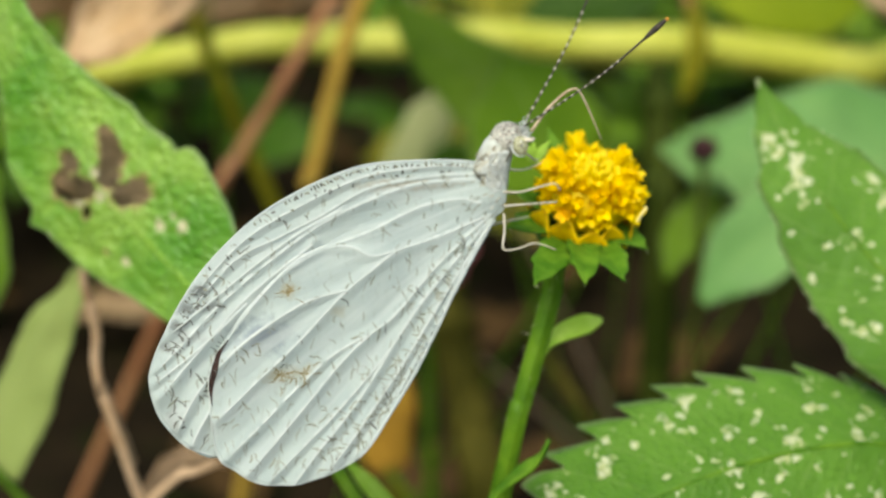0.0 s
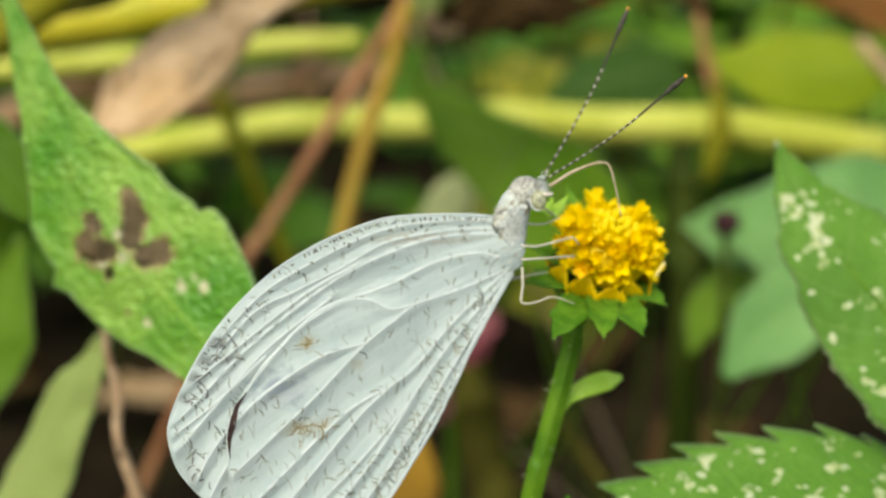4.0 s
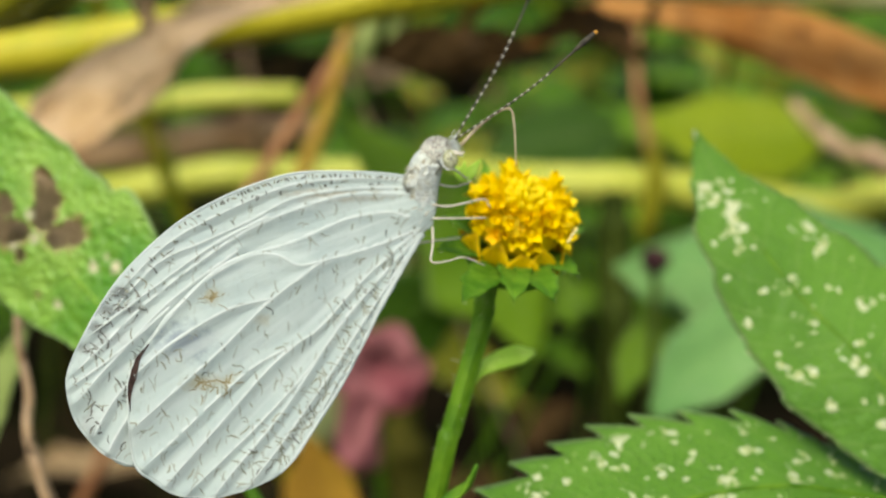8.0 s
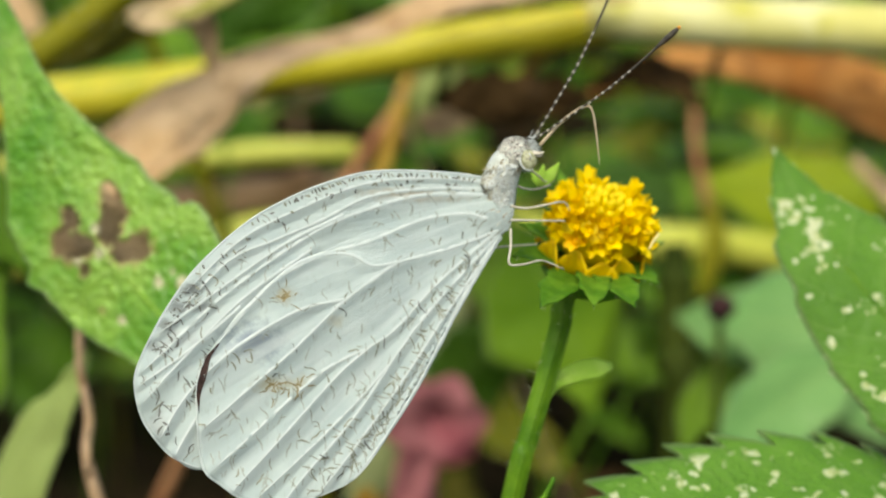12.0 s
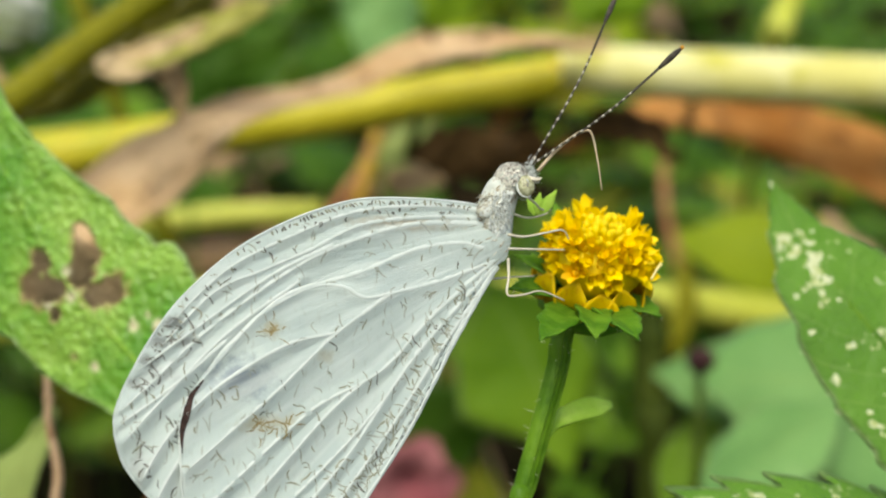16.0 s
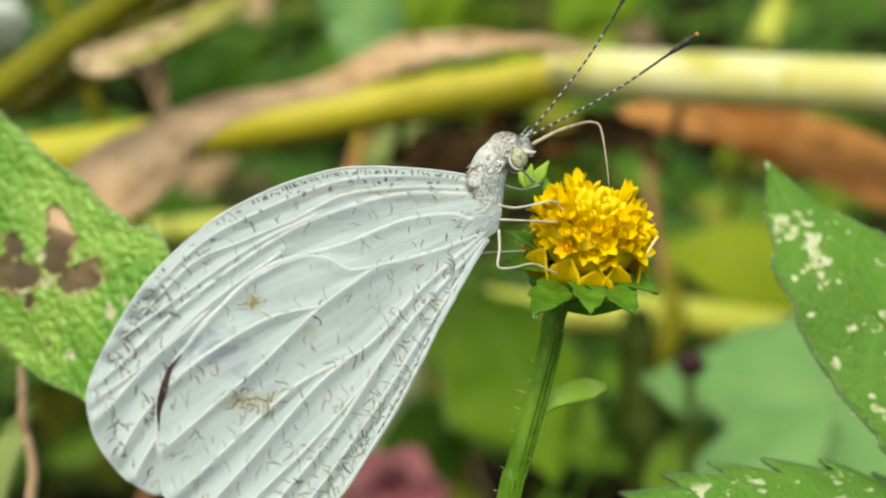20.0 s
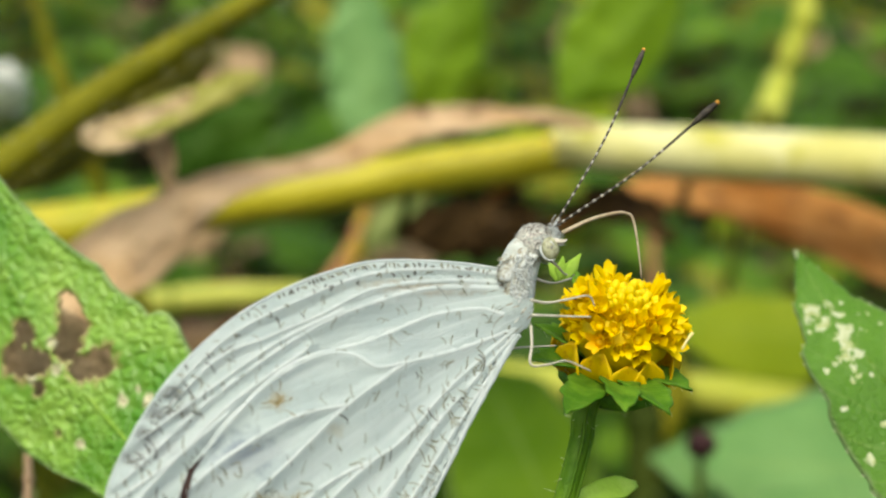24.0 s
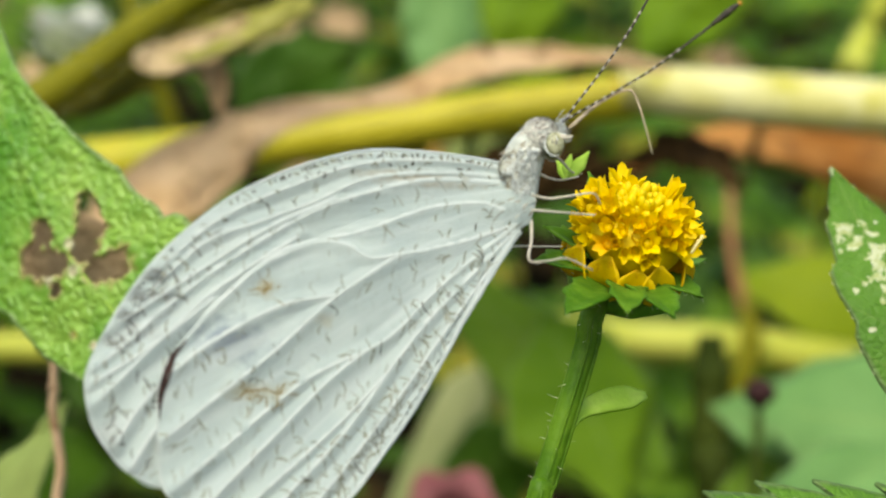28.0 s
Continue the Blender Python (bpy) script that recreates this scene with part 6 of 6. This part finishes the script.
    # scales that run from the body on to the wing
    for _ in range(900):
        f = rng.uniform(0.2, 0.97)
        i = min(59, int(f * 60))
        p = line[i] + Vector((-1, -0.75, 0)) * (ramp(fat, f) * 0.75)
        x, y = -0.65 + abs(rng.gauss(0, 0.5)), (p.z * 1000) + rng.gauss(0, 0.15)
        q = on_wing(x, y * 0.9, 0.00042)
        g = rng.random() ** 0.7
        p = p.lerp(q, g)
        scale(cover, p, Vector((-0.1, -1, 0.1)).normalized(), Vector((-1, 0, rng.gauss(-0.2, 0.4))), rng.uniform(0.00025, 0.0005), rng.uniform(0.00003, 0.00005), rng.uniform(0.0, 0.00002))
    tagged(part("wing_root_down", cover, M_SCALES, root, "white downy scales"), kind="stuff")

    # head, which nods, with antennae and tongue
    neck = at((-0.57, 0.23, -0.55))
    head_c = at((-0.525, 0.345, -0.56)) - neck
    axes = (Vector((0.00092, 0, -0.0003)), Vector((0, 0.00085, 0)), Vector((0.0003, 0, 0.00086)))
    head = part("head", Shape().ball(head_c, axes, 14, 18, 0.1, 4.0).mesh("head"), M_BODY, root, "mottled cream and grey head")
    head.location = neck
    eye = at((-0.455, 0.298, -0.63)) - neck
    for oy in (0.0, 0.0016):
        e_ob = part("eye", Shape().ball(eye + Vector((0, oy, 0)), (Vector((0.00046, 0, 0.0001)), Vector((0, 0.00034, 0)), Vector((-0.0001, 0, 0.00058))), 14, 18), M_EYE, head, "cream compound eye with a dark spot")
        sgn = -1 if oy == 0 else 1
        part("eye_spot", Shape().ball(eye + Vector((0.00004, oy + sgn * 0.00037, 0.00002)), (Vector((0.00006, 0, 0)), Vector((0, 0.00004, 0)), Vector((0, 0, 0.00012))), 8, 10), M_SCALE_GREY, e_ob, "dark spot")
        ring = [eye + Vector((math.cos(w) * 0.00050 - math.sin(w) * 0.0001, oy + sgn * 0.0001, math.sin(w) * 0.00062 + math.cos(w) * 0.0001)) for w in [1.4 + k * 0.36 for k in range(11)]]
        part("eye_rim", Shape().tube(ring, [0.00002, 0.00006, 0.00002], 6, 1.0, 30), M_FUZZ, e_ob, "white eye rim")
    cover = Shape()
    for _ in range(1300):
        d = Vector((rng.gauss(0, 1), rng.gauss(0, 1), rng.gauss(0.1, 1))).normalized()
        p = head_c + axes[0] * d.x * 1.03 + axes[1] * d.y * 1.03 + axes[2] * d.z * 1.03
        if (p - eye).length < 0.00062:
            continue
        scale(cover, p, d, Vector((-0.5, 0, -0.7)) + Vector((rng.gauss(0, 0.4), 0, rng.gauss(0, 0.4))), rng.uniform(0.00014, 0.0003), rng.uniform(0.00003, 0.00006), rng.uniform(0.00001, 0.00006))
    tagged(part("head_scale_cover", cover, M_SCALES_HEAD, head, "grey and cream head scales"), kind="stuff")
    # white tuft of the face
    tuft = Shape()
    face = at((-0.41, 0.37, -0.58)) - neck
    for _ in range(160):
        d = Vector((rng.uniform(0.2, 1), rng.gauss(0, 0.5), rng.gauss(-0.1, 0.6))).normalized()
        p = face + Vector((rng.gauss(-0.0003, 0.0001), rng.gauss(0, 0.0003), rng.gauss(0, 0.0003)))
        tuft.tube([p, p + d * rng.uniform(0.0003, 0.0006)], [0.00003, 0.000008], 4, 1.0, 1)
    tagged(part("face_tuft", tuft, M_FUZZ, head, "white face tuft"), kind="stuff")
    palp = at((-0.38, 0.33, -0.65)) - neck
    for oy in (0.0, 0.0009):
        part("palp", Shape().tube([head_c + Vector((0.0005, oy - 0.0004, 0)), palp + Vector((-0.0002, oy, 0)), palp + Vector((0.0001, oy, 0.0001))], [0.0002, 0.00013, 0.00004], 8), M_LEG, head, "short pale palp")

    for tip, oy in ((at((0.12, 1.44, -0.2)) - neck, 0.0005), (at((0.38, 1.02, -0.85)) - neck, -0.0003)):
        root_a = at((-0.43, 0.41, -0.58)) - neck + Vector((0, oy, 0))
        bend = (tip - root_a).cross(Vector((0, 1, 0))).normalized() * 0.0003
        line = spline([root_a, root_a.lerp(tip, 0.5) - bend, tip], 44)
        an_ob = part("antenna", Shape().tube(line[:38], [0.00006, 0.000055, 0.000075], 7, 1.0, 37), M_ANT_DARK, head, "dark antenna with pale rings")
        for k in range(2, 37, 2):
            a, b = line[k], line[k].lerp(line[k + 1], 0.75)
            part("antenna_ring", Shape().tube([a, b], [0.000066, 0.000068], 7, 1.0, 1), M_ANT_PALE, an_ob)
        part("antenna_club", Shape().tube(line[37:], [0.00009, 0.00015, 0.00018, 0.00016, 0.00008], 8, 1.0, 10), M_ANT_DARK, an_ob, "dark club")
        part("antenna_tip", Shape().ball(tip, (Vector((0.00012, 0, 0)), Vector((0, 0.00012, 0)), Vector((0, 0, 0.00012))), 6, 8), M_ANT_TIP, an_ob, "orange tip")

    # tongue: an upper and a lower length that meet in an elbow
    tongue_root = at((-0.39, 0.38, -0.62)) - neck
    up_len, low_len = 0.0036, 0.0034
    upper = part("tongue_base", Shape().tube([(0, 0, 0), (up_len * 0.45, 0, 0.00026), (up_len * 0.85, 0, 0.00022), (up_len, 0, 0)], [0.00011, 0.00009, 0.00007], 8, 1.0, 12), M_TONGUE, head, "buff tongue")
    lower = part("tongue_tip", Shape().tube([(-0.00004, 0, -0.00003), (0.00018, 0, 0.00012), (0.0007, 0, 0.00016), (low_len * 0.6, 0, 0.00006), (low_len, 0, -0.0001)], [0.00007, 0.00006, 0.00003], 8, 1.0, 14), M_TONGUE, head, "thin end of the tongue")
    upper.location = tongue_root

    # legs
    for pts, lab in (([(-0.56, 0.03, -0.65), (-0.47, 0.02, -0.61), (-0.36, 0.04, -0.58), (-0.25, 0.06, -0.54), (-0.21, 0.01, -0.5)], "leg"), ([(-0.56, -0.05, -0.7), (-0.46, -0.05, -0.65), (-0.34, -0.05, -0.6), (-0.24, -0.05, -0.55)], "leg"),
                     ([(-0.56, -0.1, -0.65), (-0.56, -0.2, -0.69), (-0.57, -0.3, -0.73), (-0.48, -0.3, -0.72), (-0.38, -0.28, -0.66), (-0.25, -0.33, -0.6)], "leg"), ([(-0.71, -0.22, -0.45), (-0.61, -0.2, -0.37), (-0.51, -0.19, -0.28), (-0.38, -0.18, -0.2)], "leg"),
                     ([(-0.54, 0.16, -0.55), (-0.47, 0.14, -0.48), (-0.4, 0.14, -0.42), (-0.31, 0.17, -0.35)], "leg"), ([(-0.44, 0.25, -0.5), (-0.39, 0.22, -0.43), (-0.35, 0.19, -0.37), (-0.29, 0.19, -0.3)], "leg")):
        part(lab, Shape().tube([at(p) for p in pts], [0.00008, 0.000065, 0.00005, 0.00004], 7, 1.0, 24), M_LEG, root, "thin pale leg")
    return head, upper, lower, neck, tongue_root, up_len


HEAD, UPPER, LOWER, NECK, TONGUE, UP_LEN = butterfly()


# ---------------------------------------------------------------- what moves
def motions():
    # seconds, nod of the head, slope of the tongue's base, slope of its end (degrees, up is positive)
    poses = [(0, 0, 43, -62), (1, 0, 43, -62), (2, 0, 39, -68), (3, -1, 41, -60), (3.5, -1, 32, -66), (5.5, -1, 1, -85), (6, -1, -2, -86), (6.4, -1, 2, -86), (7.2, 0, 30, -86), (8, 0, 37, -82), (9, 0, 39, -80), (10.5, 0, 39, -80), (11.5, 0, 39, -78), (12.5, 1, 39, -78),
             (14.5, 1, 43, -80), (15.5, 0, 39, -80), (17, 1, 39, -68), (18, -1, 36, -70), (19, -4, 23, -75), (20, -7, 18, -78), (20.5, -5, 14, -76), (22.5, -4, 21, -74), (23.5, -1, 18, -76),
             (24, 0, 16, -78), (25, 0, 45, -70), (26, -1, 39, -66), (27, -2, 36, -66), (28, -3, 34, -68)]
    head_rows, up_rows, low_rows = [], [], []
    for t, nod, a, b in poses:
        head_rows.append((t, Matrix.Translation(NECK) @ pose(0, 0, 0, 0, -nod, 0)))
        a, b = a - nod, b - nod
        up_rows.append((t, Matrix.Translation(TONGUE) @ pose(0, 0, 0, 0, -a, 0)))
        elbow = TONGUE + Vector((math.cos(radians(a)), 0, math.sin(radians(a)))) * UP_LEN
        low_rows.append((t, Matrix.Translation(elbow) @ pose(0, 0, 0, 0, -b, 0)))
    walk(HEAD, head_rows)
    walk(UPPER, up_rows)
    walk(LOWER, low_rows)


motions()
